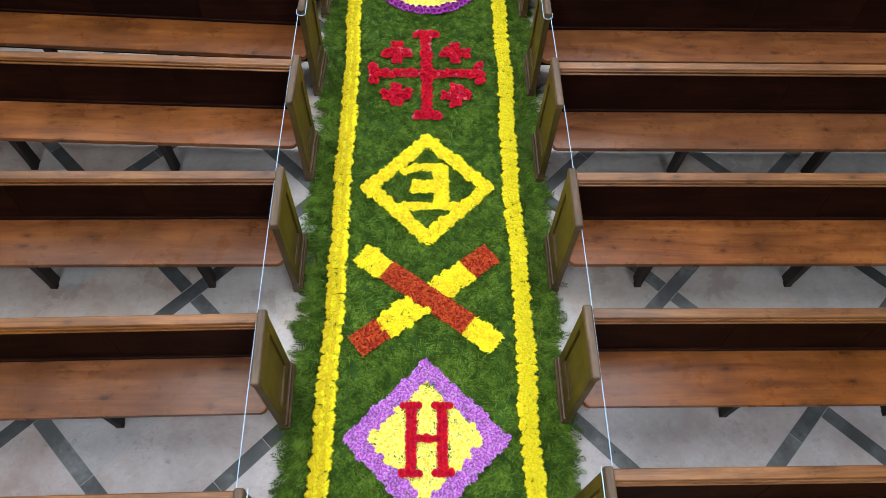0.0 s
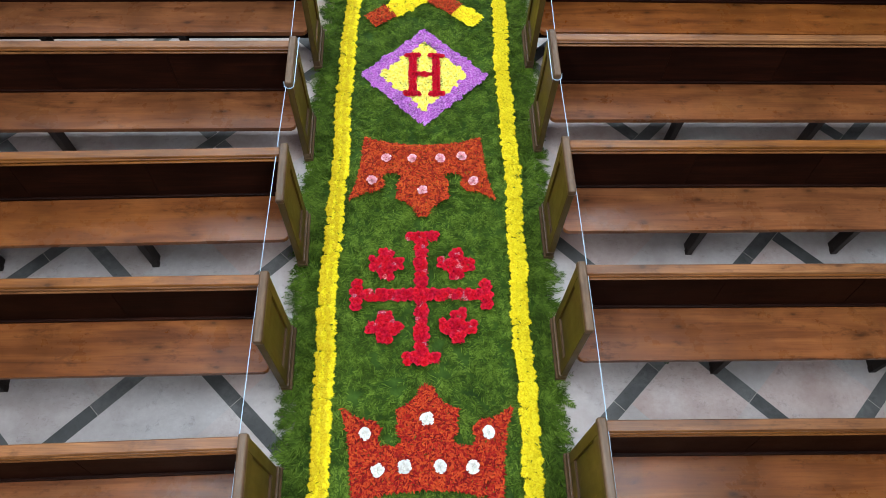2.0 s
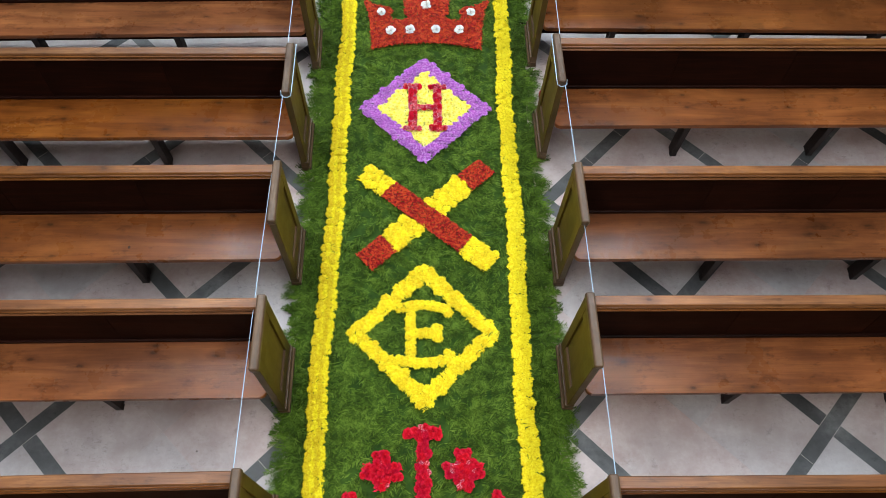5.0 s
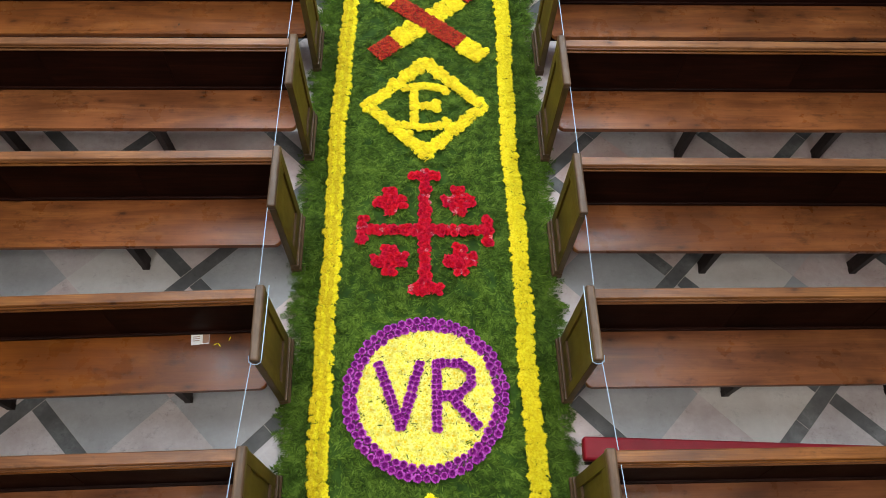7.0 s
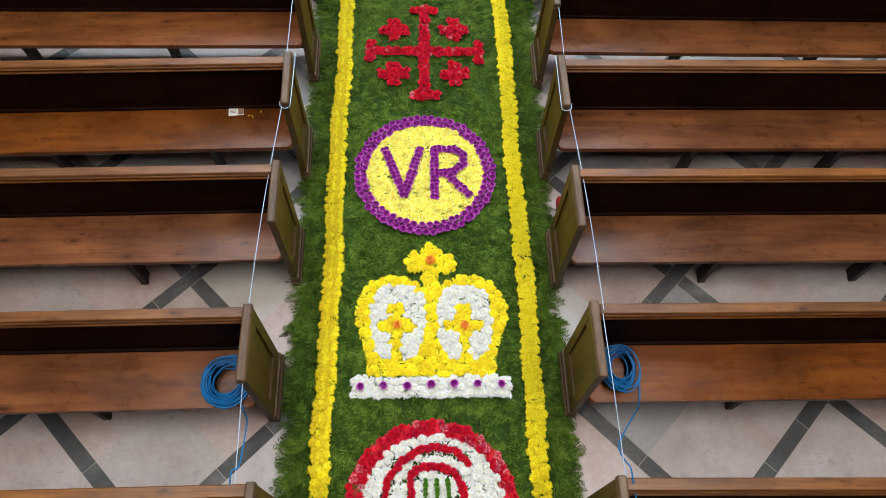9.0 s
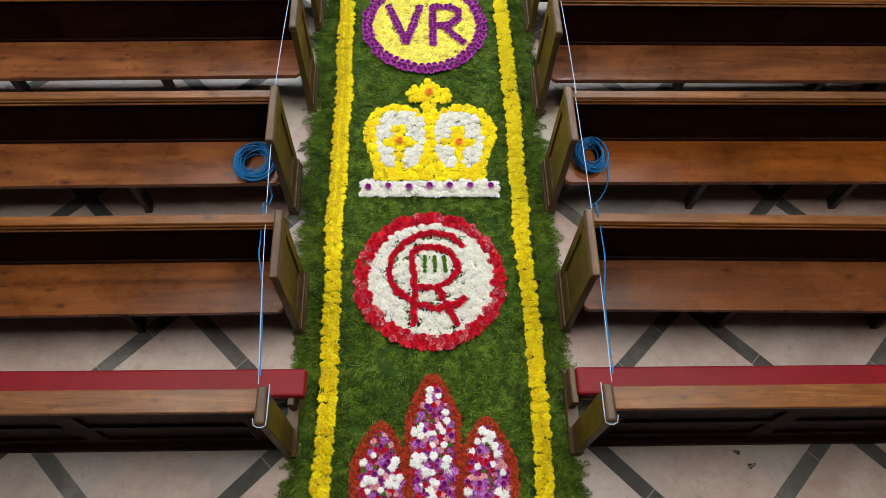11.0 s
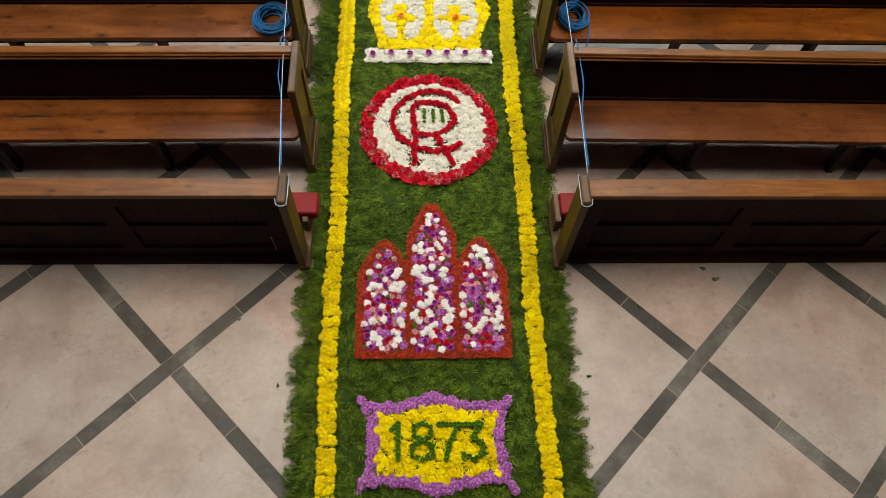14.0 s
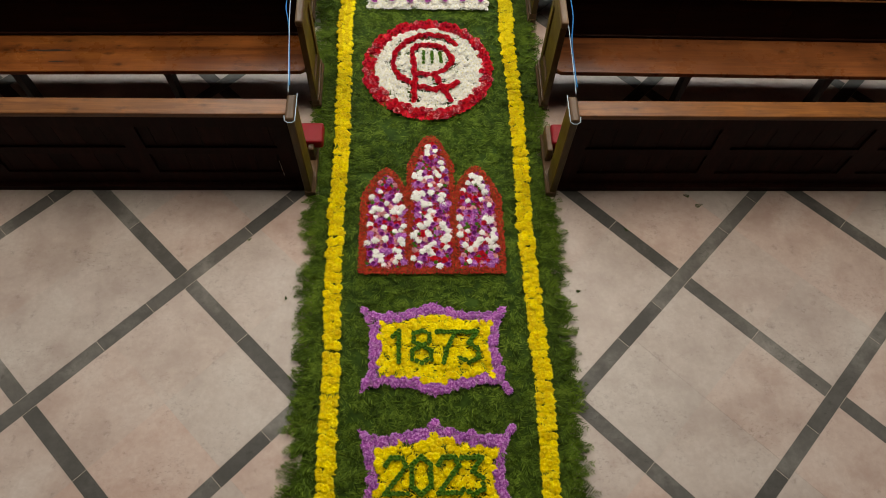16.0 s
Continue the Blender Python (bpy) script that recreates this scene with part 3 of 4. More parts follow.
STAR_WHITE = heads_of("white_star", M_SNOW, lambda: head([(13, 0.004, 0.040, 0.008, 0.006, 0.0056), (11, 0.003, 0.031, 0.014, 0.016, 0.0050), (7, 0.002, 0.018, 0.018, 0.024, 0.004)], (0.006, 0.022)), 5)
POM_PURPLE = heads_of("purple_pom", M_PURPLE, pom(0.030), 4, M_PLUM, 60)
MUM_LILAC = heads_of("lilac_mum", M_LILAC, mum(0.033))
CARN_RED = heads_of("red_carnation", M_RED, lambda: ruffle(0.027))
CARN_ROSY = heads_of("mottled_carnation", M_ROSY, lambda: ruffle(0.027))
CARN_PINK = heads_of("pink_carnation", M_PINK, lambda: ruffle(0.030))
ROSE_WHITE = heads_of("white_rose", M_WHITE, lambda: ruffle(0.042))
ROSE_PINK = heads_of("pink_rose", M_PINK, lambda: ruffle(0.042))
ROSE_ORANGE = heads_of("orange_rose", M_ORANGE, lambda: ruffle(0.034))
BUTTON = heads_of("green_button", M_BUTTON, pom(0.018))

BED_Z = 0.036


def grid(x0, x1, y0, y1, step, inside, jitter=0.28):
    """Jittered rows of places where inside(x, y) holds."""
    out, row, y = [], 0, y0
    while y <= y1:
        x = x0 + (step / 2 if row % 2 else 0)
        while x <= x1:
            px, py = x + random.uniform(-jitter, jitter) * step, y + random.uniform(-jitter, jitter) * step
            if inside(px, py):
                out.append((px, py))
            x += step
        y += step * 0.87
        row += 1
    return out


def plant(name, parent, places, kinds, lift=0.0, tilt=10, size=(0.86, 1.12), turn=0.0):
    """One flower head of its own at each place, in the frame of its parent."""
    for x, y in places:
        ob = new(name, random.choice(kinds))
        ob.parent = parent
        k = random.uniform(*size)
        ob.matrix_local = pose(x, y, lift + random.uniform(-0.005, 0.010), random.uniform(-tilt, tilt), random.uniform(-tilt, tilt), random.uniform(0, 360)) @ Matrix.Scale(k, 4)


def joined_heads(name, parent, places, kinds, lift=0.0, tilt=10):
    verts, faces = [], []
    for x, y in places:
        me = random.choice(kinds)
        m = pose(x, y, lift + random.uniform(-0.004, 0.006), random.uniform(-tilt, tilt), random.uniform(-tilt, tilt), random.uniform(0, 360)) @ Matrix.Scale(random.uniform(0.78, 0.98), 4)
        i = len(verts)
        verts += [m @ v.co for v in me.vertices]
        faces += [[i + k for k in p.vertices] for p in me.polygons]
    ob = new(name, mesh_of(name, verts, faces, kinds[0].materials[0]))
    ob.parent = parent
    return tagged(ob, kind="stuff")


def shreds(name, parent, places, mat, length=0.020, lift=0.01, label="", loft=1.0):
    """Loose petals strewn at the places."""
    verts, faces = [], []
    for x, y in places:
        a, e = random.uniform(0, 6.283), random.uniform(-0.5, 0.9) * loft
        l, w = length * random.uniform(0.6, 1.3), 0.0045 * random.uniform(0.7, 1.4)
        c, s = math.cos(a), math.sin(a)
        z = lift + random.uniform(0, 0.012) * loft
        i = len(verts)
        for p, q, h in ((-0.5, 0.4, 0), (0.1, 1, 0.5), (0.5, 0, 1), (0.1, -1, 0.5), (-0.5, -0.4, 0)):
            verts.append((x + p * l * c - q * w * s, y + p * l * s + q * w * c, z + h * l * e * 0.5 + abs(q) * 0.002))
        faces.append((i, i + 1, i + 2, i + 3, i + 4))
    ob = new(name, mesh_of(name, verts, faces, mat))
    ob.parent = parent
    return tagged(ob, label, kind="stuff")


def near_line(pts, w):
    """Whether a place lies within w of the open line through pts."""
    segs = list(zip(pts, pts[1:]))

    def test(x, y):
        for (ax, ay), (bx, by) in segs:
            dx, dy = bx - ax, by - ay
            t = max(0.0, min(1.0, ((x - ax) * dx + (y - ay) * dy) / (dx * dx + dy * dy + 1e-12)))
            if (x - ax - t * dx) ** 2 + (y - ay - t * dy) ** 2 < w * w:
                return True
        return False

    return test


def inside_of(poly):
    def test(x, y):
        odd = False
        for (ax, ay), (bx, by) in zip(poly, poly[1:] + poly[:1]):
            if (ay > y) != (by > y) and x < (bx - ax) * (y - ay) / (by - ay) + ax:
                odd = not odd
        return odd

    return test


def any_of(*tests):
    return lambda x, y: any(t(x, y) for t in tests)


def rect(x0, x1, y0, y1):
    return lambda x, y: x0 <= x <= x1 and y0 <= y <= y1


def disc(cx, cy, rx, ry=None):
    ry = ry or rx
    return lambda x, y: ((x - cx) / rx) ** 2 + ((y - cy) / ry) ** 2 < 1


def diamond(a, b):
    return lambda x, y: abs(x) / a + abs(y) / b < 1


def along(pts, step):
    """Places at even steps along an open line."""
    out = []
    for (ax, ay), (bx, by) in zip(pts, pts[1:]):
        n = max(1, round(math.hypot(bx - ax, by - ay) / step))
        out += [(ax + (bx - ax) * k / n, ay + (by - ay) * k / n) for k in range(n)]
    return out + [pts[-1]]


def doubled(lines, w, step):
    """Places in two rows along each line, w to either side of it."""
    out = []
    for l in lines:
        for (ax, ay), (bx, by) in zip(l, l[1:]):
            n = math.hypot(bx - ax, by - ay) + 1e-9
            ox, oy = -(by - ay) / n * w, (bx - ax) / n * w
            for s in (-1, 1):
                out += [(u + random.uniform(-0.004, 0.004), v + random.uniform(-0.004, 0.004)) for u, v in along([(ax + s * ox, ay + s * oy), (bx + s * ox, by + s * oy)], step)]
    return out


def underlay(parent, inside, ext, mat, step=0.025):
    """A thin mat of petals under the heads, so that no green shows between them."""
    shreds("loose_petals", parent, grid(-ext, ext, -ext, ext, step * 0.46, inside, 0.5), mat, 0.034, 0.005, loft=0.25)


def motif(name, label, x, y, turn=0):
    thing = empty(name, label, "flower motif", "motifs of the flower carpet")
    thing.matrix_basis = pose(x, y, BED_Z, 0, 0, turn)
    return thing


def jerusalem_cross(x, y, mats=CARN_RED):
    m = motif("flower_cross", "red carnation cross potent with four small crosses", x, y)
    w, c = 0.034, 0.240
    tests = [rect(-0.48, 0.48, -w, w), rect(-w, w, -0.5, 0.5)]
    for s in (-1, 1):
        tests += [rect(-0.112, 0.112, min(s * 0.435, s * 0.495), max(s * 0.435, s * 0.495)), rect(min(s * 0.42, s * 0.475), max(s * 0.42, s * 0.475), -0.112, 0.112)]
        for t in (-1, 1):
            cx, cy = s * c * 1.04, t * c
            tests += [rect(cx - 0.115, cx + 0.115, cy - 0.042, cy + 0.042), rect(cx - 0.042, cx + 0.042, cy - 0.115, cy + 0.115)]
    inside = any_of(*tests)
    underlay(m, inside, 0.55, M_RED)
    spots = grid(-0.55, 0.55, -0.55, 0.55, 0.031, inside)
    random.shuffle(spots)
    cut = len(spots) // 9
    plant("carnation", m, spots[cut:], mats, 0.008)
    plant("pale_carnation", m, spots[:cut], CARN_ROSY, 0.006, size=(0.6, 0.85))


E_LINES = ([(-0.17, 0.185), (-0.05, 0.205), (0.06, 0.20), (0.15, 0.175), (0.165, 0.14)], [(-0.09, 0.2), (-0.09, -0.2)], [(-0.09, 0.0), (0.085, 0.0), (0.09, 0.04), (0.09, -0.04)], [(-0.17, -0.185), (-0.05, -0.205), (0.07, -0.205), (0.15, -0.185), (0.165, -0.14)])


BOLD_E = ([(-0.195, 0.175), (0.18, 0.175)], [(-0.125, 0.175), (-0.125, -0.185)], [(-0.075, 0.175), (-0.075, -0.185)], [(-0.10, 0.020), (0.115, 0.020)], [(-0.10, -0.030), (0.105, -0.030)], [(-0.10, -0.185), (0.10, -0.185), (0.185, -0.145)])


def letter_diamond(x, y, turn, lines=E_LINES):
    m = motif("flower_diamond", "yellow chrysanthemum diamond outline round a yellow letter E", x, y, turn)
    inside = lambda u, v: diamond(0.51, 0.52)(u, v) and not diamond(0.395, 0.385)(u, v)
    plant("yellow_flower", m, grid(-0.55, 0.55, -0.55, 0.55, 0.042, inside), MUM_YELLOW, 0.004)
    underlay(m, inside, 0.55, M_YELLOW)
    e = any_of(*(near_line(l, 0.022) for l in lines))
    plant("letter_flower", m, doubled(lines, 0.015, 0.034), MUM_YELLOW, 0.006, size=(0.72, 0.9))
    underlay(m, e, 0.3, M_YELLOW)


def crossed_rods(x, y, a, b, c, d):
    """Two crossed rods from a to b (rust with yellow tips, uppermost) and from c to d (yellow with rust tips)."""
    m = motif("crossed_rods", "crossed rods of rust petals and yellow chrysanthemums", x, y)

    def rod(p, q, w):
        dx, dy = q[0] - p[0], q[1] - p[1]
        n = math.hypot(dx, dy)

        def where(u, v):
            t, s = ((u - p[0]) * dx + (v - p[1]) * dy) / n, ((u - p[0]) * -dy + (v - p[1]) * dx) / n
            return t / n, abs(s) < w

        return where

    one, two = rod(a, b, 0.082), rod(c, d, 0.086)
    in_one = lambda u, v: one(u, v)[1] and 0 <= one(u, v)[0] <= 1
    tip = lambda w, f: (lambda u, v: w(u, v)[1] and (0 <= w(u, v)[0] <= f or 1 - f <= w(u, v)[0] <= 1))
    mid = lambda w, f: (lambda u, v: w(u, v)[1] and f < w(u, v)[0] < 1 - f)
    yellow = lambda u, v: tip(one, 0.2)(u, v) or (mid(two, 0.19)(u, v) and not in_one(u, v))
    rust = lambda u, v: mid(one, 0.2)(u, v) or tip(two, 0.19)(u, v)
    plant("yellow_flower", m, grid(-0.65, 0.65, -0.6, 0.6, 0.043, yellow), MUM_YELLOW, 0.006)
    underlay(m, yellow, 0.62, M_YELLOW)
    shreds("rust_petals", m, grid(-0.65, 0.65, -0.6, 0.6, 0.0085, rust, 0.5), M_RUST, 0.022, 0.012, "strewn rust-red petals")


H_LINES = ([(-0.095, 0.2), (-0.095, -0.2)], [(0.10, 0.2), (0.10, -0.2)], [(-0.095, 0.0), (0.10, 0.0)])
H_FEET = ([(-0.15, 0.21), (-0.045, 0.21)], [(-0.15, -0.21), (-0.045, -0.21)], [(0.05, 0.21), (0.155, 0.21)], [(0.05, -0.21), (0.155, -0.21)])


def h_diamond(x, y, reds):
    m = motif("flower_diamond", "lilac-edged yellow flower diamond with a red letter H", x, y)
    clear = any_of(*(near_line(l, 0.050) for l in H_LINES[:2]), near_line(H_LINES[2], 0.038), *(near_line(l, 0.038) for l in H_FEET))
    edge = lambda u, v: diamond(0.52, 0.53)(u, v) and not diamond(0.375, 0.385)(u, v)
    field = lambda u, v: diamond(0.375, 0.385)(u, v) and not clear(u, v)
    plant("lilac_flower", m, grid(-0.55, 0.55, -0.56, 0.56, 0.043, edge), MUM_LILAC, 0.004)
    underlay(m, edge, 0.56, M_LILAC)
    plant("yellow_flower", m, grid(-0.4, 0.4, -0.4, 0.4, 0.046, field), MUM_LEMON, 0.004)
    underlay(m, diamond(0.37, 0.38), 0.4, M_LEMON)
    plant("letter_flower", m, doubled(H_LINES[:2], 0.014, 0.024) + doubled(H_LINES[2:] + H_FEET, 0.005, 0.024), reds, 0.016, size=(0.72, 0.9))


CROWN_HALF = [(0.0, 0.385), (0.045, 0.375), (0.06, 0.315), (0.13, 0.255), (0.20, 0.225), (0.185, 0.15), (0.195, 0.09), (0.155, 0.03), (0.20, -0.005), (0.29, 0.0), (0.31, 0.045), (0.285, 0.10), (0.33, 0.155), (0.42, 0.165), (0.55, 0.24), (0.50, 0.09), (0.475, -0.08), (0.455, -0.34), (0.34, -0.305), (0.2, -0.275), (0.0, -0.262)]


def rust_crown(x, y, turn, roses):
    m = motif("crown_motif", "rust petal crown set with small roses", x, y, turn)
    poly = CROWN_HALF + [(-u, v) for u, v in CROWN_HALF[-2:0:-1]]
    shreds("rust_petals", m, grid(-0.6, 0.6, -0.4, 0.45, 0.0090, inside_of(poly), 0.5), M_RUST, 0.034, 0.012, "strewn rust-red petals")
    plant("rose", m, [(0, 0.165), (-0.385, 0.075), (0.385, 0.075), (-0.30, -0.15), (-0.135, -0.13), (0.08, -0.13), (0.28, -0.135)], roses, 0.024, size=(0.9, 1.1))


V_LINE = [(-0.30, 0.20), (-0.155, -0.20), (-0.035, 0.205)]
R_LINES = ([(0.07, 0.215), (0.07, -0.215)], [(0.07, 0.205), (0.22, 0.205), (0.29, 0.15), (0.285, 0.07), (0.21, 0.0), (0.09, -0.01)], [(0.16, -0.01), (0.32, -0.20)])


def vr_disc(x, y, turn=0):
    m = motif("flower_disc", "lemon flower disc with purple letters VR and purple ring", x, y, turn)
    field = lambda u, v: disc(0, 0, 0.43)(u, v) and not near_letters(u, v)
    near_letters = any_of(near_line(V_LINE, 0.049), *(near_line(l, 0.048) for l in R_LINES))
    plant("yellow_flower", m, grid(-0.45, 0.45, -0.45, 0.45, 0.046, field), MUM_LEMON, 0.004)
    underlay(m, disc(0, 0, 0.44), 0.46, M_LEMON)
    for r, n in ((0.505, 60), (0.452, 52)):
        ring = [(r * math.cos(6.2832 * (k + (n == 52) * 0.5) / n) + random.uniform(-0.006, 0.006), r * math.sin(6.2832 * (k + (n == 52) * 0.5) / n) + random.uniform(-0.006, 0.006)) for k in range(n)]
        plant("ring_flower", m, ring, POM_PURPLE, 0.006)
    underlay(m, lambda u, v: disc(0, 0, 0.515)(u, v) and not disc(0, 0, 0.44)(u, v), 0.54, M_PLUM)
    plant("letter_flower", m, doubled((V_LINE, *R_LINES), 0.013, 0.034), POM_PURPLE, 0.014, size=(0.74, 0.88))


def yellow_crown(x, y):
    m = motif("crown_motif", "yellow and white chrysanthemum crown on a white band", x, y)
    half = [(0.0, 0.2), (0.06, 0.225), (0.16, 0.30), (0.30, 0.315), (0.42, 0.26), (0.49, 0.16), (0.51, 0.04), (0.47, -0.12), (0.43, -0.22), (0.41, -0.385), (0.0, -0.395)]
    body = inside_of(half + [(-u, v) for u, v in half[-2:0:-1]])
    orb = any_of(disc(0, 0.475, 0.075), disc(-0.095, 0.415, 0.075), disc(0.095, 0.415, 0.075), disc(0, 0.36, 0.06), rect(-0.05, 0.05, 0.18, 0.36))
    lobes, gems = [], []
    for s in (-1, 1):
        c = s * 0.225
        lobe = lambda u, v, c=c: (abs(u - c) / 0.178) ** 3 + (abs(v + 0.025) / 0.268) ** 3 < 1
        figure = any_of(disc(c, 0.055, 0.062), disc(c - 0.080, -0.055, 0.055), disc(c + 0.080, -0.055, 0.055), disc(c, -0.03, 0.065), rect(c - 0.04, c + 0.035, -0.3, -0.05))
        lobes.append(lambda u, v, lobe=lobe, figure=figure: lobe(u, v) and not figure(u, v))
        gems.append((c, -0.055))
    white = any_of(*lobes)
    yellow = lambda u, v: (body(u, v) or orb(u, v)) and not white(u, v)
    plant("yellow_flower", m, grid(-0.55, 0.55, -0.42, 0.56, 0.048, yellow), MUM_GOLD, 0.004)
    plant("white_flower", m, grid(-0.45, 0.45, -0.3, 0.3, 0.040, white), MUM_WHITE, 0.008)
    underlay(m, yellow, 0.57, M_GOLD, 0.032)
    underlay(m, white, 0.5, M_WHITE)
    bar = rect(-0.505, 0.505, -0.535, -0.405)
    plant("white_flower", m, grid(-0.52, 0.52, -0.55, -0.40, 0.042, bar), MUM_WHITE, 0.004)
    underlay(m, bar, 0.56, M_WHITE)
    plant("purple_flower", m, [(-0.455 + 0.15 * k, -0.468 + 0.01 * (k > 2)) for k in range(7)], POM_PURPLE, 0.026, size=(0.9, 1.05))
    plant("orange_rose", m, gems + [(0, 0.425)], ROSE_ORANGE, 0.022)


OUTER_ARC = [(0.225, 0.255), (0.14, 0.33), (0.04, 0.355), (-0.07, 0.34), (-0.18, 0.27), (-0.26, 0.16), (-0.285, 0.04), (-0.25, -0.06), (-0.19, -0.13), (-0.10, -0.19), (0.04, -0.225), (0.15, -0.21), (0.225, -0.16)]
INNER_ARC = [(-0.124, 0.20), (-0.05, 0.235), (0.04, 0.24), (0.13, 0.205), (0.19, 0.13), (0.195, 0.06), (0.14, -0.02), (0.05, -0.075), (-0.09, -0.07)]
STEMS = ([(-0.125, 0.2), (-0.105, -0.07), (-0.112, -0.34)], [(0.06, -0.08), (0.11, -0.2), (0.175, -0.34)])


def emblem_disc(x, y):
    m = motif("flower_disc", "white chrysanthemum disc with red rim and red curved strokes", x, y)
    lines = any_of(near_line(OUTER_ARC, 0.036), near_line(INNER_ARC, 0.036), *(near_line(l, 0.036) for l in STEMS))
    strokes = lambda u, v: lines(u, v) and disc(0, 0, 0.42)(u, v)
    greens = [p for gx in (-0.035, 0.033, 0.098) for p in along([(gx, 0.155), (gx + 0.008 * (gx > 0.05), 0.05)], 0.027)]
    rim = lambda u, v: disc(0, 0, 0.512)(u, v) and not disc(0.01, 0.005, 0.425)(u, v)
    field = lambda u, v: disc(0.01, 0.005, 0.425)(u, v) and not strokes(u, v)
    plant("white_flower", m, grid(-0.45, 0.45, -0.45, 0.45, 0.038, field), MUM_WHITE, 0.004)
    underlay(m, disc(0, 0, 0.43), 0.45, M_WHITE, 0.044)
    plant("stroke_flower", m, [(u + random.uniform(-0.008, 0.008), v + random.uniform(-0.008, 0.008)) for l in (OUTER_ARC, INNER_ARC, *STEMS) for u, v in along(l, 0.020)], CARN_RED, 0.014, size=(0.75, 0.98))
    ring = grid(-0.53, 0.53, -0.53, 0.53, 0.038, rim)
    plant("rim_flower", m, [p for p in ring if random.random() < 0.72], CARN_RED, 0.006)
    plant("pale_rim_flower", m, [p for p in ring if random.random() < 0.3], CARN_ROSY, 0.008)
    underlay(m, rim, 0.54, M_RED)
    plant("green_button", m, greens, BUTTON, 0.022)


def church_window(x, y):
    m = motif("flower_window", "three pointed arches of mixed flowers edged with crimson petals", x, y)

    def arch(c, w, spring, peak):
        def test(u, v):
            k = abs(u - c) / w
            return k < 1 and -0.575 < v < (spring + (peak - spring) * (1 - k**1.7))

        return test

    outer = any_of(arch(-0.32, 0.178, 0.03, 0.285), arch(0.0, 0.172, 0.30, 0.585), arch(0.325, 0.182, 0.03, 0.305))
    fields = any_of(*(lambda u, v, a=a: a(u, v) and v > -0.525 for a in (arch(-0.315, 0.130, -0.02, 0.225), arch(0.005, 0.130, 0.24, 0.51), arch(0.325, 0.132, -0.02, 0.24))))
    shreds("rust_petals", m, grid(-0.56, 0.56, -0.6, 0.6, 0.0100, lambda u, v: outer(u, v) and not fields(u, v), 0.5), M_CRIMSON, 0.022, 0.014, "crimson petal border")
    spots = grid(-0.5, 0.5, -0.56, 0.56, 0.036, fields, 0.35)
    kinds = (("white_flower", STAR_WHITE, 0.014, (0.62, 0.92)), ("lilac_flower", MUM_LILAC, 0.008, (0.8, 1.1)), ("purple_flower", POM_PURPLE, 0.008, (0.7, 0.9)), ("red_carnation", CARN_RED, 0.004, (0.7, 0.95)), ("pink_carnation", CARN_PINK, 0.006, (0.6, 0.85)), ("green_button", BUTTON, 0.012, (0.7, 0.9)))
    lots = {k[0]: [] for k in kinds}
    for p in spots:
        lots[random.choices([k[0] for k in kinds], (24, 18, 15, 19, 15, 9))[0]].append(p)
    for name, meshes, lift, size in kinds:
        plant(name, m, lots[name], meshes, lift, size=size)
    for mat in (M_CRIMSON, M_PURPLE, M_CRIMSON):
        shreds("loose_petals", m, grid(-0.5, 0.5, -0.56, 0.56, 0.019, fields, 0.5), mat, 0.03, 0.004)


DIGITS = {
    "1": ([(-0.035, 0.07), (0.005, 0.105), (0.005, -0.105)],),
    "8": ([(0.0, 0.105), (-0.05, 0.085), (-0.05, 0.03), (0.0, 0.005), (0.05, 0.03), (0.05, 0.085), (0.0, 0.105)], [(0.0, 0.005), (-0.06, -0.03), (-0.06, -0.085), (0.0, -0.11), (0.06, -0.085), (0.06, -0.03), (0.0, 0.005)]),
    "7": ([(-0.06, 0.1), (0.06, 0.1), (0.0, -0.02), (-0.02, -0.11)],),
    "3": ([(-0.06, 0.095), (0.06, 0.1), (0.0, 0.02), (0.06, -0.02), (0.06, -0.08), (0.0, -0.108), (-0.055, -0.08)],),
    "2": ([(-0.06, 0.06), (-0.03, 0.1), (0.04, 0.1), (0.06, 0.05), (-0.06, -0.1), (0.07, -0.1)],),
    "0": ([(0.0, 0.105), (-0.055, 0.06), (-0.055, -0.06), (0.0, -0.105), (0.055, -0.06), (0.055, 0.06), (0.0, 0.105)],),
}


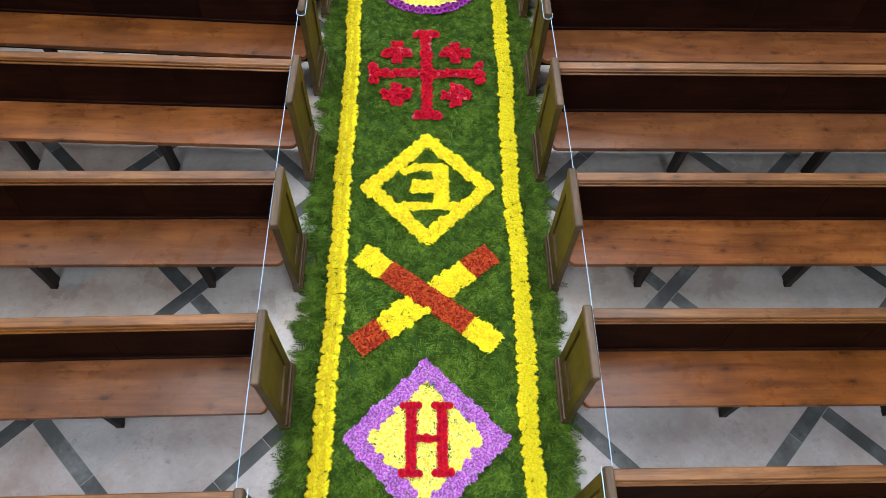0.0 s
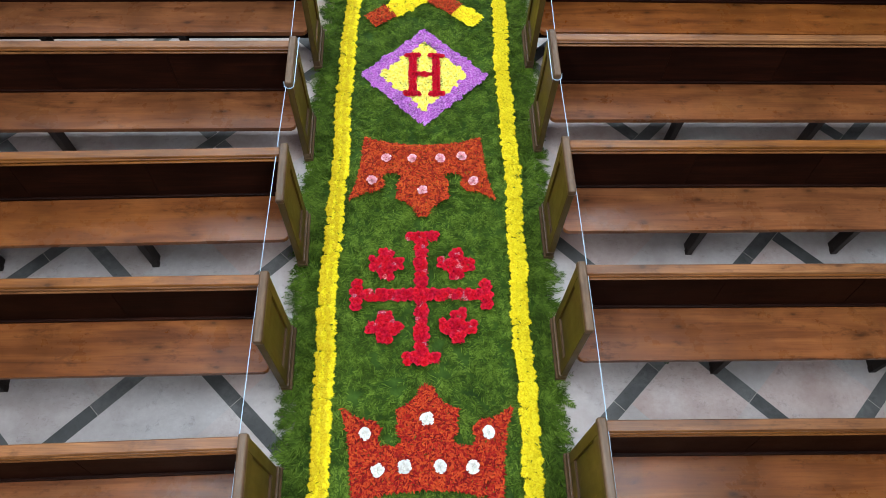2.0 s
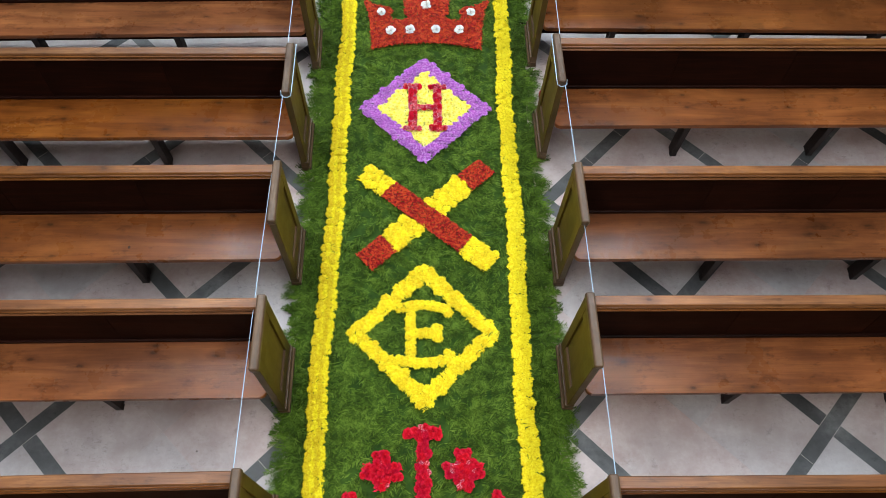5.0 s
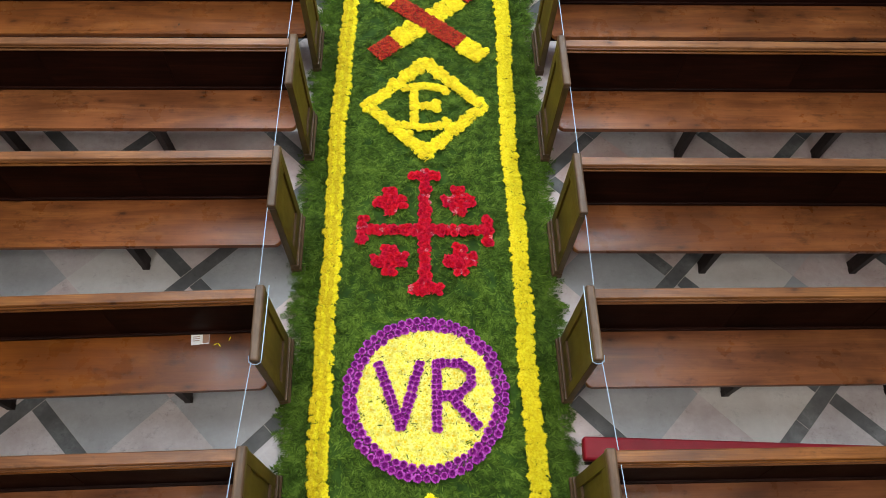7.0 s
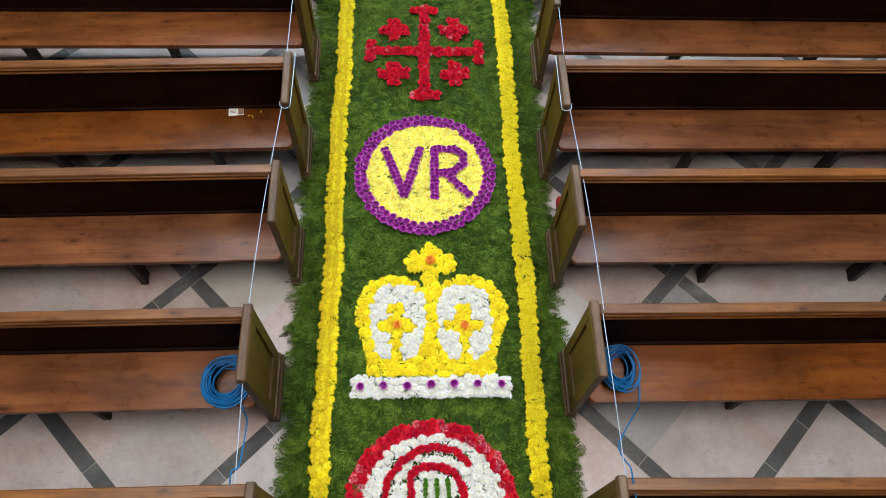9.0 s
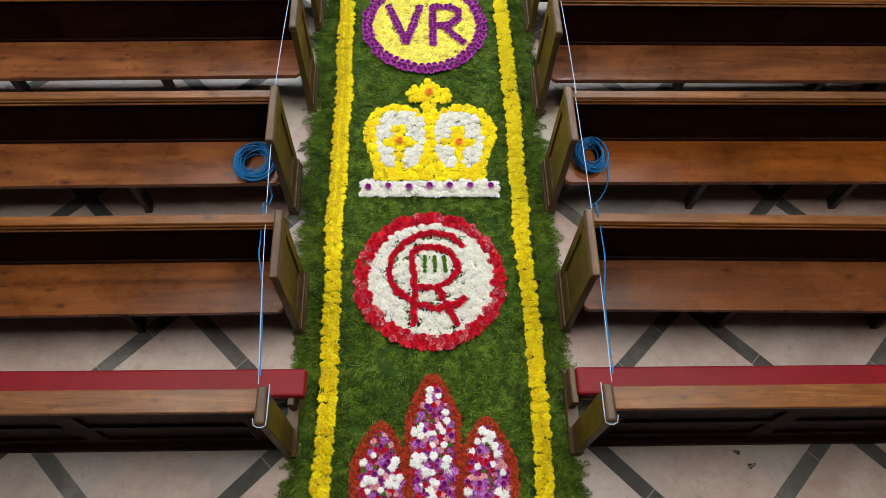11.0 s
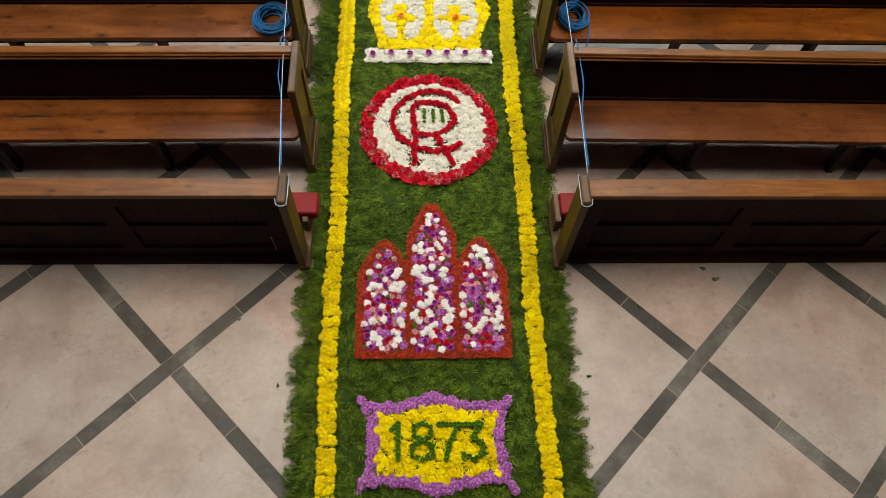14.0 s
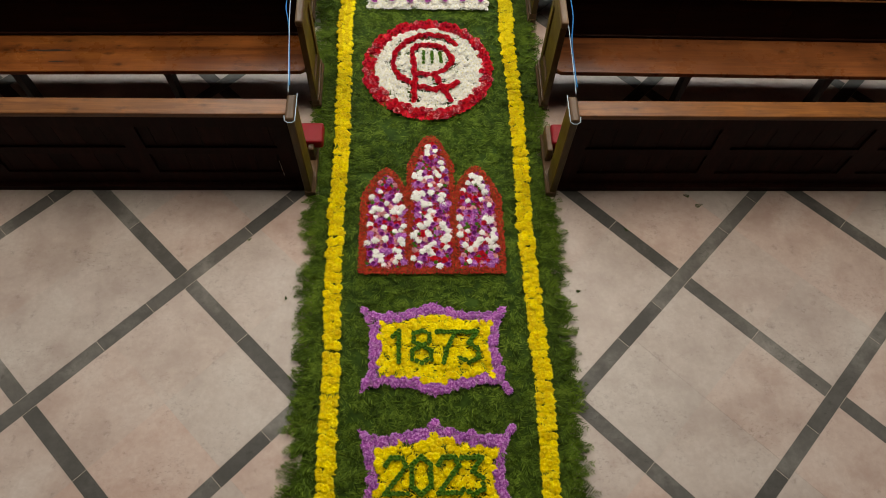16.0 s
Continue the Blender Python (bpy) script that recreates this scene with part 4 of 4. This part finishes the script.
def year_plaque(text, x, y):
    m = motif("flower_plaque", "lilac-edged yellow flower plaque with green year " + text, x, y)
    us, vs = (0.0, 0.06, 0.13, 0.24, 0.33, 0.41, 0.475), (0.315, 0.285, 0.26, 0.245, 0.225, 0.245, 0.295)
    iu, iv = (0.0, 0.08, 0.2, 0.30, 0.36), (0.245, 0.215, 0.195, 0.175, 0.19)
    outer = lambda u, v: abs(u) < 0.40 + 0.075 * (min(1.0, abs(v) / 0.29)) ** 2 and abs(v) < np.interp(abs(u), us, vs)
    inner = lambda u, v: abs(u) < 0.345 + 0.03 * (abs(v) / 0.2) and abs(v) < np.interp(abs(u), iu, iv)
    digits = []
    for k, ch in enumerate(text):
        dx = (-0.235, -0.085, 0.075, 0.215)[k]
        digits += [[(p + dx, q + 0.005) for p, q in line] for line in DIGITS[ch]]
    ink = any_of(*(near_line(l, 0.020) for l in digits))
    plant("lilac_flower", m, grid(-0.5, 0.5, -0.34, 0.34, 0.038, lambda u, v: outer(u, v) and not inner(u, v)), MUM_LILAC, 0.004)
    underlay(m, lambda u, v: outer(u, v) and not inner(u, v), 0.5, M_LILAC)
    plant("yellow_flower", m, grid(-0.4, 0.4, -0.26, 0.26, 0.048, lambda u, v: inner(u, v) and not ink(u, v)), MUM_GOLD, 0.004)
    underlay(m, inner, 0.4, M_GOLD, 0.034)
    plant("digit_flower", m, [p for l in digits for p in along(l, 0.026)], BUTTON, 0.024, size=(0.95, 1.15))


vr_disc(0.04, 3.83, 180)
jerusalem_cross(0.022, 2.585)
letter_diamond(0.03, 1.412, 180, BOLD_E)
crossed_rods(0.015, 0.475, (-0.475, 0.36), (0.475, -0.35), (-0.475, -0.365), (0.475, 0.355))
h_diamond(0.010, -0.505, CARN_RED)
rust_crown(-0.005, -1.505, 180, ROSE_PINK)
jerusalem_cross(-0.015, -2.52)
rust_crown(0.02, -3.555, 0, ROSE_WHITE)
h_diamond(0.003, -4.515, CARN_RED[:2] + CARN_ROSY)
crossed_rods(0.008, -5.485, (-0.46, 0.36), (0.465, -0.42), (-0.43, -0.41), (0.46, 0.41))
letter_diamond(-0.008, -6.42, 0)
jerusalem_cross(-0.018, -7.542)
vr_disc(-0.016, -8.742)
yellow_crown(0.017, -9.905)
emblem_disc(0.010, -11.105)
church_window(0.020, -12.362)
year_plaque("1873", 0.035, -13.462)
year_plaque("2023", 0.030, -14.255)

# ---- yellow edging bands ----
def band_x(side, y):
    if side < 0:
        return float(np.interp(y, (-15, -13, -10, -7, -4.5, -2.3, 1.5, 5), (-0.605, -0.635, -0.662, -0.680, -0.645, -0.655, -0.612, -0.625)))
    return float(np.interp(y, (-15, -12.5, -10, -7, -4.5, -2.3, 1.5, 5), (0.72, 0.69, 0.67, 0.635, 0.655, 0.677, 0.675, 0.70)))


def flower_band(side):
    thing = empty("flower_band", "long edging band of yellow chrysanthemums on green fern", "flower band", "edging bands")
    thing.location = (0, 0, BED_Z)
    near, rest, y = [], [], 4.9
    while y > -15.1:
        cx = band_x(side, y) + 0.008 * math.sin(y * 3.1) + 0.005 * math.sin(y * 7.7 + side)
        for k in (-0.032, 0.0, 0.032) if y < -10.9 else (-0.040, -0.014, 0.014, 0.040):
            p = (cx + k + random.uniform(-0.010, 0.010), y + random.uniform(-0.014, 0.014))
            (near if y < -10.9 else rest).append(p)
        y -= 0.040 if y < -10.9 else 0.036
    plant("yellow_flower", thing, near, MUM_GOLD + MUM_YELLOW, 0.006, size=(0.80, 1.02))
    joined_heads("flower_edging", thing, rest[::2], MUM_YELLOW, 0.007)
    joined_heads("flower_edging", thing, rest[1::2], MUM_YELLOW, 0.002)
    shreds("loose_petals", thing, [(band_x(side, v) + 0.008 * math.sin(v * 3.1) + random.uniform(-0.05, 0.05), v) for v in (random.uniform(-10.9, 4.9) if k % 5 else random.uniform(-15.1, -10.9) for k in range(12000))], M_YELLOW, 0.03, 0.003, loft=0.25)


flower_band(-1)
flower_band(1)

# ---- green fern bed ----
def edge_x(side, y):
    if side < 0:
        v = np.interp(y, (-15, -12.8, -10.5, -7, -4.7, -2.5, 1, 5), (-0.80, -0.80, -0.865, -0.885, -0.855, -0.865, -0.825, -0.835))
    else:
        v = np.interp(y, (-15, -12.8, -10.5, -7, -4.7, -2.5, 1, 5), (0.88, 0.875, 0.855, 0.87, 0.86, 0.895, 0.89, 0.95))
    return float(v) + 0.022 * noise.noise((y * 2.3, side * 5, 0)) + 0.015 * noise.noise((y * 9, side * 9, 1))


def fern_bed():
    thing = empty("fern_bed", "long bed of cut green fern down the aisle", "greenery", kind="stuff")
    verts, faces, n = [], [], 260
    for i in range(n + 1):
        y = -15.2 + 20.2 * i / n
        a, b = edge_x(-1, y) + 0.03, edge_x(1, y) - 0.03
        for k in range(9):
            x = a + (b - a) * k / 8
            z = 0.0 if k in (0, 8) else 0.020 + 0.008 * noise.noise((x * 6, y * 6, 3))
            verts.append((x, y, z))
    for i in range(n):
        for k in range(8):
            j = i * 9 + k
            faces.append((j, j + 1, j + 10, j + 9))
    # Sheet below the fronds, coloured as the shade in their gaps.
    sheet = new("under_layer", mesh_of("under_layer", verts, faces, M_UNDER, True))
    sheet.parent = thing
    rng = np.random.default_rng(7)

    def fronds(name, px, py, ang, length, lift, rise, pairs):
        m = len(px)
        d = np.stack([np.cos(ang), np.sin(ang), 0 * ang], 1)
        s = np.stack([-np.sin(ang), np.cos(ang), 0 * ang], 1)
        base = np.stack([px, py, lift], 1)
        out = []
        roll = rng.uniform(-0.5, 0.5, m)
        for j in range(pairs):
            f = (j + 0.6) / pairs
            at = base + d * (length * f)[:, None]
            at[:, 2] += rise * length * f * (1.4 - f) + rng.uniform(-0.004, 0.004, m)
            for sgn in (-1, 1):
                l = (length * (0.42 * (1 - f) + 0.12) * rng.uniform(0.7, 1.3, m))[:, None]
                t = rng.uniform(0.5, 0.95, m)[:, None]
                dirn = d * np.cos(t) + sgn * s * np.sin(t)
                dirn[:, 2] += roll * sgn * 0.6 + rng.uniform(-0.15, 0.45, m)
                w = np.cross(dirn, (0, 0, 1.0))
                w /= np.linalg.norm(w, axis=1)[:, None] + 1e-9
                wd = (0.0026 + 0.0022 * rng.random(m))[:, None]
                mid = at + dirn * l * 0.45
                out.append(np.stack([at, mid + w * wd, at + dirn * l, mid - w * wd], 1))
        st = at * 0 + base
        w = s * 0.0012
        tip = base + d * length[:, None]
        tip[:, 2] += rise * length * 0.4
        out.append(np.stack([st - w, st + w, tip + w * 0.4, tip - w * 0.4], 1))
        v = np.concatenate(out).reshape(-1, 3)
        v[:, 2] = np.maximum(v[:, 2], 0.003)
        q = np.arange(len(v)).reshape(-1, 4)
        me = bpy.data.meshes.new(name)
        me.vertices.add(len(v))
        me.vertices.foreach_set("co", v.ravel())
        me.loops.add(len(v))
        me.loops.foreach_set("vertex_index", q.ravel())
        me.polygons.add(len(q))
        me.polygons.foreach_set("loop_start", q[:, 0])
        me.update(calc_edges=True)
        me.materials.append(M_FERN)
        ob = new(name, me)
        ob.parent = thing
        return tagged(ob, kind="stuff")

    count = 25000
    py = rng.uniform(-15.2, 5.0, count)
    lo, hi = np.array([edge_x(-1, v) for v in py]), np.array([edge_x(1, v) for v in py])
    px = lo + 0.04 + (hi - lo - 0.08) * rng.random(count)
    flow = np.array([noise.noise((a * 1.7, b * 1.7, 11)) for a, b in zip(px, py)])
    ang = -1.57 + flow * 3.2 + rng.normal(0, 0.55, count)
    fronds("fern_fronds", px, py, ang, rng.uniform(0.06, 0.13, count), rng.uniform(0.012, 0.032, count), rng.uniform(0.0, 0.28, count), 8)
    for side in (-1, 1):
        m = 2600
        ey = rng.uniform(-15.2, 5.0, m)
        ex = np.array([edge_x(side, v) for v in ey]) - side * rng.uniform(0.03, 0.13, m)
        face = 0.0 if side > 0 else math.pi
        ea = face + rng.normal(0, 0.42, m) - side * 0.22
        fronds("fringe_fronds", ex, ey, ea, rng.uniform(0.08, 0.155, m), rng.uniform(0.006, 0.030, m), rng.uniform(-0.08, 0.2, m), 9)


fern_bed()

# ---- strings, cords and small things ----
def string_run(side, stops):
    """Pale string tied from end cap to end cap: stops of (x, front y, depth)."""
    thing = empty("boundary_string", "thin pale blue string tied between pew ends", "string", "boundary strings")
    s = side
    for (xa, ya, da), (xb, yb, db) in zip(stops, stops[1:]):
        a, b = Vector((xa + 0.02 * s, ya - 0.012, 0.80 * TALL)), Vector((xb + 0.02 * s, yb + db, 0.825 * TALL))
        pts = [a.lerp(b, k / 12) - Vector((-0.02 * s * math.sin(math.pi * k / 12), 0, 0.03 * math.sin(math.pi * k / 12))) for k in range(13)]
        part("string", tube(bmesh.new(), pts, 0.0026, 5), M_STRING, thing)
    for x, y, d in stops:
        if d == 0:
            continue
        pts = [(x - 0.034 * s, y + d, 0.815), (x - 0.035 * s, y + 0.02, 0.812), (x - 0.030 * s, y - 0.012, 0.80), (x - 0.012 * s, y - 0.021, 0.795), (x + 0.012 * s, y - 0.021, 0.795), (x + 0.030 * s, y - 0.012, 0.80), (x + 0.034 * s, y + 0.02, 0.812)]
        part("loop", tube(bmesh.new(), [(u, v, w * TALL) for u, v, w in pts], 0.003, 5), M_STRING, thing)


string_run(-1, [(-0.892, 4.224, 0.42), (-0.892, 2.369, 0.42), (-0.892, -1.369, 0.42), (-0.897, -5.09, 0.42), (-0.907, -8.781, 0.42), (-0.955, -10.2, 0.0), (-0.853, -12.284, 0.19)])
string_run(1, [(0.907, 4.214, 0.42), (0.907, 2.354, 0.42), (0.907, -1.284, 0.42), (0.907, -4.986, 0.42), (0.887, -8.791, 0.42), (0.925, -10.2, 0.0), (0.903, -12.287, 0.19)])


def cord_coil(x, y, rx, ry, tail):
    thing = empty("cord_coil", "coil of bright blue cord lying on a pew seat", "cord", "cord coils", at=(x, y, SEAT_TOP))
    bm = bmesh.new()
    turns, n = 24, 26
    pts = []
    for k in range(turns * n):
        a = 2 * math.pi * k / n
        q = k // n
        wob = 0.98 - 0.40 * ((q * 0.618) % 1) + 0.02 * math.sin(a * 2 + q)
        pts.append((rx * wob * math.cos(a + q * 0.3) + 0.016 * math.sin(q * 2.1), ry * wob * math.sin(a + q * 0.3) + 0.016 * math.cos(q * 1.7), 0.006 + 0.0042 * ((q * 7) % turns) * 0.75))
    part("coil", tube(bm, pts, 0.0046, 5), M_BLUE, thing)
    part("tail", tube(bmesh.new(), [Vector((p[0] - x, p[1] - y, (p[2] - SEAT_Z) * TALL)) for p in tail], 0.0042, 5), M_BLUE, thing)


def smooth_line(keys, n=8):
    """A soft curve through the keys."""
    ks = [Vector(k) for k in keys]
    out = []
    for i in range(len(ks) - 1):
        a, b, c, d = ks[max(i - 1, 0)], ks[i], ks[i + 1], ks[min(i + 2, len(ks) - 1)]
        for k in range(n):
            t = k / n
            out.append(0.5 * (2 * b + (c - a) * t + (2 * a - 5 * b + 4 * c - d) * t * t + (3 * b - a - 3 * c + d) * t**3))
    return out + [ks[-1]]


cord_coil(-1.150, -10.46, 0.135, 0.150, smooth_line([(-1.09, -10.53, 0.44), (-1.05, -10.615, 0.435), (-1.04, -10.66, 0.36), (-0.99, -10.80, 0.55), (-0.945, -10.99, 0.76), (-0.965, -11.03, 0.81), (-0.975, -11.2, 0.74), (-0.955, -11.35, 0.80), (-0.925, -11.51, 0.79), (-0.90, -11.8, 0.77), (-0.865, -12.06, 0.845)]))
cord_coil(1.105, -10.40, 0.105, 0.140, smooth_line([(1.22, -10.44, 0.44), (1.20, -10.60, 0.435), (1.16, -10.68, 0.38), (1.03, -10.85, 0.50), (0.985, -10.98, 0.72), (0.975, -11.04, 0.82), (1.0, -11.2, 0.76), (0.985, -11.4, 0.80), (0.96, -11.6, 0.78), (0.955, -11.85, 0.77), (0.93, -12.06, 0.845)]))


def leaflet():
    thing = empty("leaflet", "small printed paper leaflet lying on a pew seat", "leaflet", at=(-1.34, -8.51, SEAT_TOP + 0.003))
    thing.rotation_euler = (0, 0, radians(6))
    sheet = part("sheet", box(bmesh.new(), -0.055, 0.05, -0.035, 0.035, 0, 0.0015), M_PAPER, thing)
    part("picture", box(bmesh.new(), 0.012, 0.048, -0.030, 0.030, 0.0018, 0.0026), M_PRINT, sheet, "brown printed picture")
    for k in range(3):
        part("print_bar", box(bmesh.new(), -0.045, -0.005, 0.012 - 0.012 * k, 0.016 - 0.012 * k, 0.0018, 0.0026), M_PRINT, sheet)


leaflet()


def petal_crumb(x, y, turn):
    ob = new("petal_crumb", mesh_of("petal_crumb", [(-0.015, 0, 0.001), (0, 0.004, 0.004), (0.016, 0.002, 0.001), (0, -0.004, 0.003)], [(0, 1, 2, 3)], M_GOLD))
    ob.matrix_basis = pose(x, y, SEAT_TOP, 0, 0, turn)
    tagged(ob, "dry yellow petal fallen on a pew seat", "petal", "fallen petals")


for x, y, turn in ((-1.25, -8.545, 20), (-1.225, -8.55, 120), (-1.17, -8.51, 70)):
    petal_crumb(x, y, turn)


def fern_scrap(x, y, turn, size):
    verts, faces = [], []
    for k in range(7):
        f = k / 6
        for s in (-1, 1):
            i = len(verts)
            l = size * (0.35 - 0.25 * f)
            verts += [(size * f, 0, 0.004), (size * f + l * 0.5 - 0.004, s * l * 0.7, 0.007), (size * f + l * 0.9, s * l, 0.003), (size * f + l * 0.5 + 0.004, s * l * 0.6, 0.006)]
            faces.append((i, i + 1, i + 2, i + 3))
    i = len(verts)
    verts += [(0, -0.0015, 0.003), (size, -0.0003, 0.004), (size, 0.0003, 0.004), (0, 0.0015, 0.003)]
    faces.append((i, i + 1, i + 2, i + 3))
    ob = new("fern_scrap", mesh_of("fern_scrap", verts, faces, M_UNDER))
    ob.matrix_basis = pose(x, y, 0.0, 0, 0, turn)
    return tagged(ob, "withered scrap of fern fallen on the floor", "leaf scrap", "fern scraps")


for x, y, turn, size in ((1.92, -12.29, 160, 0.07), (1.95, -12.375, 20, 0.09), (1.42, -12.58, 130, 0.05), (-1.25, -12.65, 40, 0.04), (-0.93, -9.99, 200, 0.10), (1.62, -3.02, 60, 0.10), (-0.95, -13.1, 100, 0.04), (1.0, -13.05, 10, 0.05), (-1.1, 2.0, 80, 0.05), (1.13, -5.04, 10, 0.09), (1.13, -5.29, 150, 0.11), (1.36, -6.25, 60, 0.05)):
    fern_scrap(x, y, turn, size * 0.6)

# A pale scratch on the western screen, and dark gashes in one seat.
west_panel = next(o for o in bpy.data.objects if o.name.startswith("panel_frame") and o.parent.matrix_basis.translation.x < 0)
scratch = part("scratch", tube(bmesh.new(), [(-0.167, 0.0785, 0.323), (-0.164, 0.078, 0.24), (-0.161, 0.0785, 0.149)], 0.0016, 5), M_PAPER, west_panel, "thin white scratch")


def gash(seat, x, y, lx, ly, mat=M_LEG, rough=0.3):
    bm = bmesh.new()
    n = 14
    ring = [bm.verts.new((x + lx * math.cos(6.2832 * k / n), y + ly * math.sin(6.2832 * k / n) * (1 - rough + rough * math.cos(k * 2.4)), SEAT_TOP + 0.0006)) for k in range(n)]
    bm.faces.new(ring)
    part("gash", bm, mat, seat, "dark worn mark")


MARKS = ((-6.048, -0.979, 0.066, 0.008, 0.013), (-9.64, -1.28, 0.178, 0.020, 0.007), (-0.424, -0.463, 0.203, 0.014, 0.006))
for o in list(bpy.data.objects):
    if o.name.startswith("seat") and o.parent and o.parent.matrix_basis.translation.x < 0:
        for row, gx, gy, lx, ly in MARKS:
            if abs(o.parent.matrix_basis.translation.y - row) < 0.003:
                gash(o, gx, gy, lx, ly, M_KNOT, 0.12)
    if o.name.startswith("seat") and o.parent and abs(o.parent.matrix_basis.translation.y + 11.491) < 0.003 and o.parent.matrix_basis.translation.x < 0:
        gash(o, -1.85, 0.167, 0.165, 0.012), gash(o, -1.777, 0.06, 0.055, 0.007)

# ---- stone floor: pieces last ----
# Places in the middle of the odd slabs.
GREY_AT = ((-2.59, -7.87), (-1.27, -7.85), (-1.33, -8.79), (2.58, -7.95), (1.07, -7.81), (1.55, -8.82), (1.41, -8.75), (1.72, -9.80), (-1.88, -8.65), (-1.29, -8.70), (1.39, -10.65))
PALE_AT = ((-2.23, -7.77), (-1.70, -7.92), (2.25, -7.87), (1.20, -7.97), (2.00, -8.80), (0.98, -9.73), (-1.07, -9.66))
PERIOD, CX, CY, BAND = 1.6858, 0.056, -12.948, 0.098
SIDE = PERIOD / math.sqrt(2)


def piece(w, h):
    """A slab w by h with eased edges, its top at z 0."""
    e, d = 0.0004, 0.03
    v = [(sx * (w / 2 - k), sy * (h / 2 - k), z) for k, z in ((0, -d), (0, -e), (e, 0)) for sx, sy in ((-1, -1), (1, -1), (1, 1), (-1, 1))]
    f = [(a + i, a + (i + 1) % 4, a + 4 + (i + 1) % 4, a + 4 + i) for a in (0, 4) for i in range(4)] + [(8, 9, 10, 11)]
    return v, f


def stone_floor():
    bm = bmesh.new()
    box(bm, -WALL_X - 0.5, WALL_X + 0.5, Y_REAR - 0.5, Y_END + 0.5, -0.3, -0.0012)
    floor = part("floor", bm, M_JOINT, None)
    tagged(floor, "pale limestone floor crossed by diagonal slate bands", "floor", "", "structure")
    gap = 0.0040
    big = (SIDE - BAND) / 2 - 0.0001
    half, long_u, joint = (SIDE - BAND) / 2 - gap, 0.82, -0.29
    slab_me = mesh_of("slab", *piece(big, big), M_SLAB)
    strip_u, strip_v = mesh_of("slate_strip", *piece(long_u - gap, BAND - gap), M_BAND), mesh_of("slate_strip", *piece(BAND - gap, half), M_BAND)
    short_u = mesh_of("slate_strip", *piece(SIDE - long_u - gap, BAND - gap), M_BAND)
    bright_me = mesh_of("slab", *piece(big, big), M_SLAB_POLISHED)
    grey_me, pale_me = mesh_of("slab", *piece(big, big), M_SLAB_GREY), mesh_of("slab", *piece(big, big), M_SLAB_PALE)
    turn = pose(CX, CY, 0, 0, 0, 45)
    rest = {me: ([], []) for me in (slab_me, grey_me, pale_me, bright_me, strip_u, strip_v, short_u)}
    count = {"slab": 0, "slate_strip": 0}
    for i in range(-16, 22):
        for j in range(-16, 22):
            spots = [(strip_u, joint + long_u / 2, 0), (short_u, joint + (long_u + SIDE) / 2, 0)]
            for k in range(2):
                spots.append((strip_v, 0, BAND / 2 + (k + 0.5) * (half + gap)))
            for a in range(2):
                for b in range(2):
                    spots.append((slab_me, BAND / 2 + (a + 0.5) * (big + 0.0001), BAND / 2 + (b + 0.5) * (big + 0.0001)))
            for me, u, v in spots:
                p = turn @ Vector((i * SIDE + u, j * SIDE + v, 0))
                if abs(p.x) > WALL_X - 0.7 or not -16.5 < p.y < 8:
                    continue
                odd = lambda at: any(max(abs(q) for q in ((gx - p.x + gy - p.y), (gy - p.y - gx + p.x))) < big / math.sqrt(2) for gx, gy in at)
                if me is slab_me and odd(GREY_AT):
                    me = grey_me
                elif me is slab_me and odd(PALE_AT):
                    me = pale_me
                elif me is slab_me and p.y > -0.1:
                    me = bright_me
                kind = me.name.split(".")[0]
                m = Matrix.Translation((p.x, p.y, random.uniform(-0.0006, 0.0006))) @ Matrix.Rotation(radians(45), 4, "Z")
                if p.y < -7.2 and abs(p.x) < 4.3 and count[kind] < 290:
                    count[kind] += 1
                    ob = new(kind, me)
                    ob.parent = floor
                    ob.matrix_local = m
                else:
                    vs, fs = rest[me]
                    n = len(vs)
                    vs += [m @ q.co for q in me.vertices]
                    fs += [[n + q for q in f.vertices] for f in me.polygons]
    for me, (vs, fs) in rest.items():
        ob = new("far_" + me.name.split(".")[0], mesh_of("far_stones", vs, fs, me.materials[0]))
        ob.parent = floor
        tagged(ob, kind="stuff")


stone_floor()
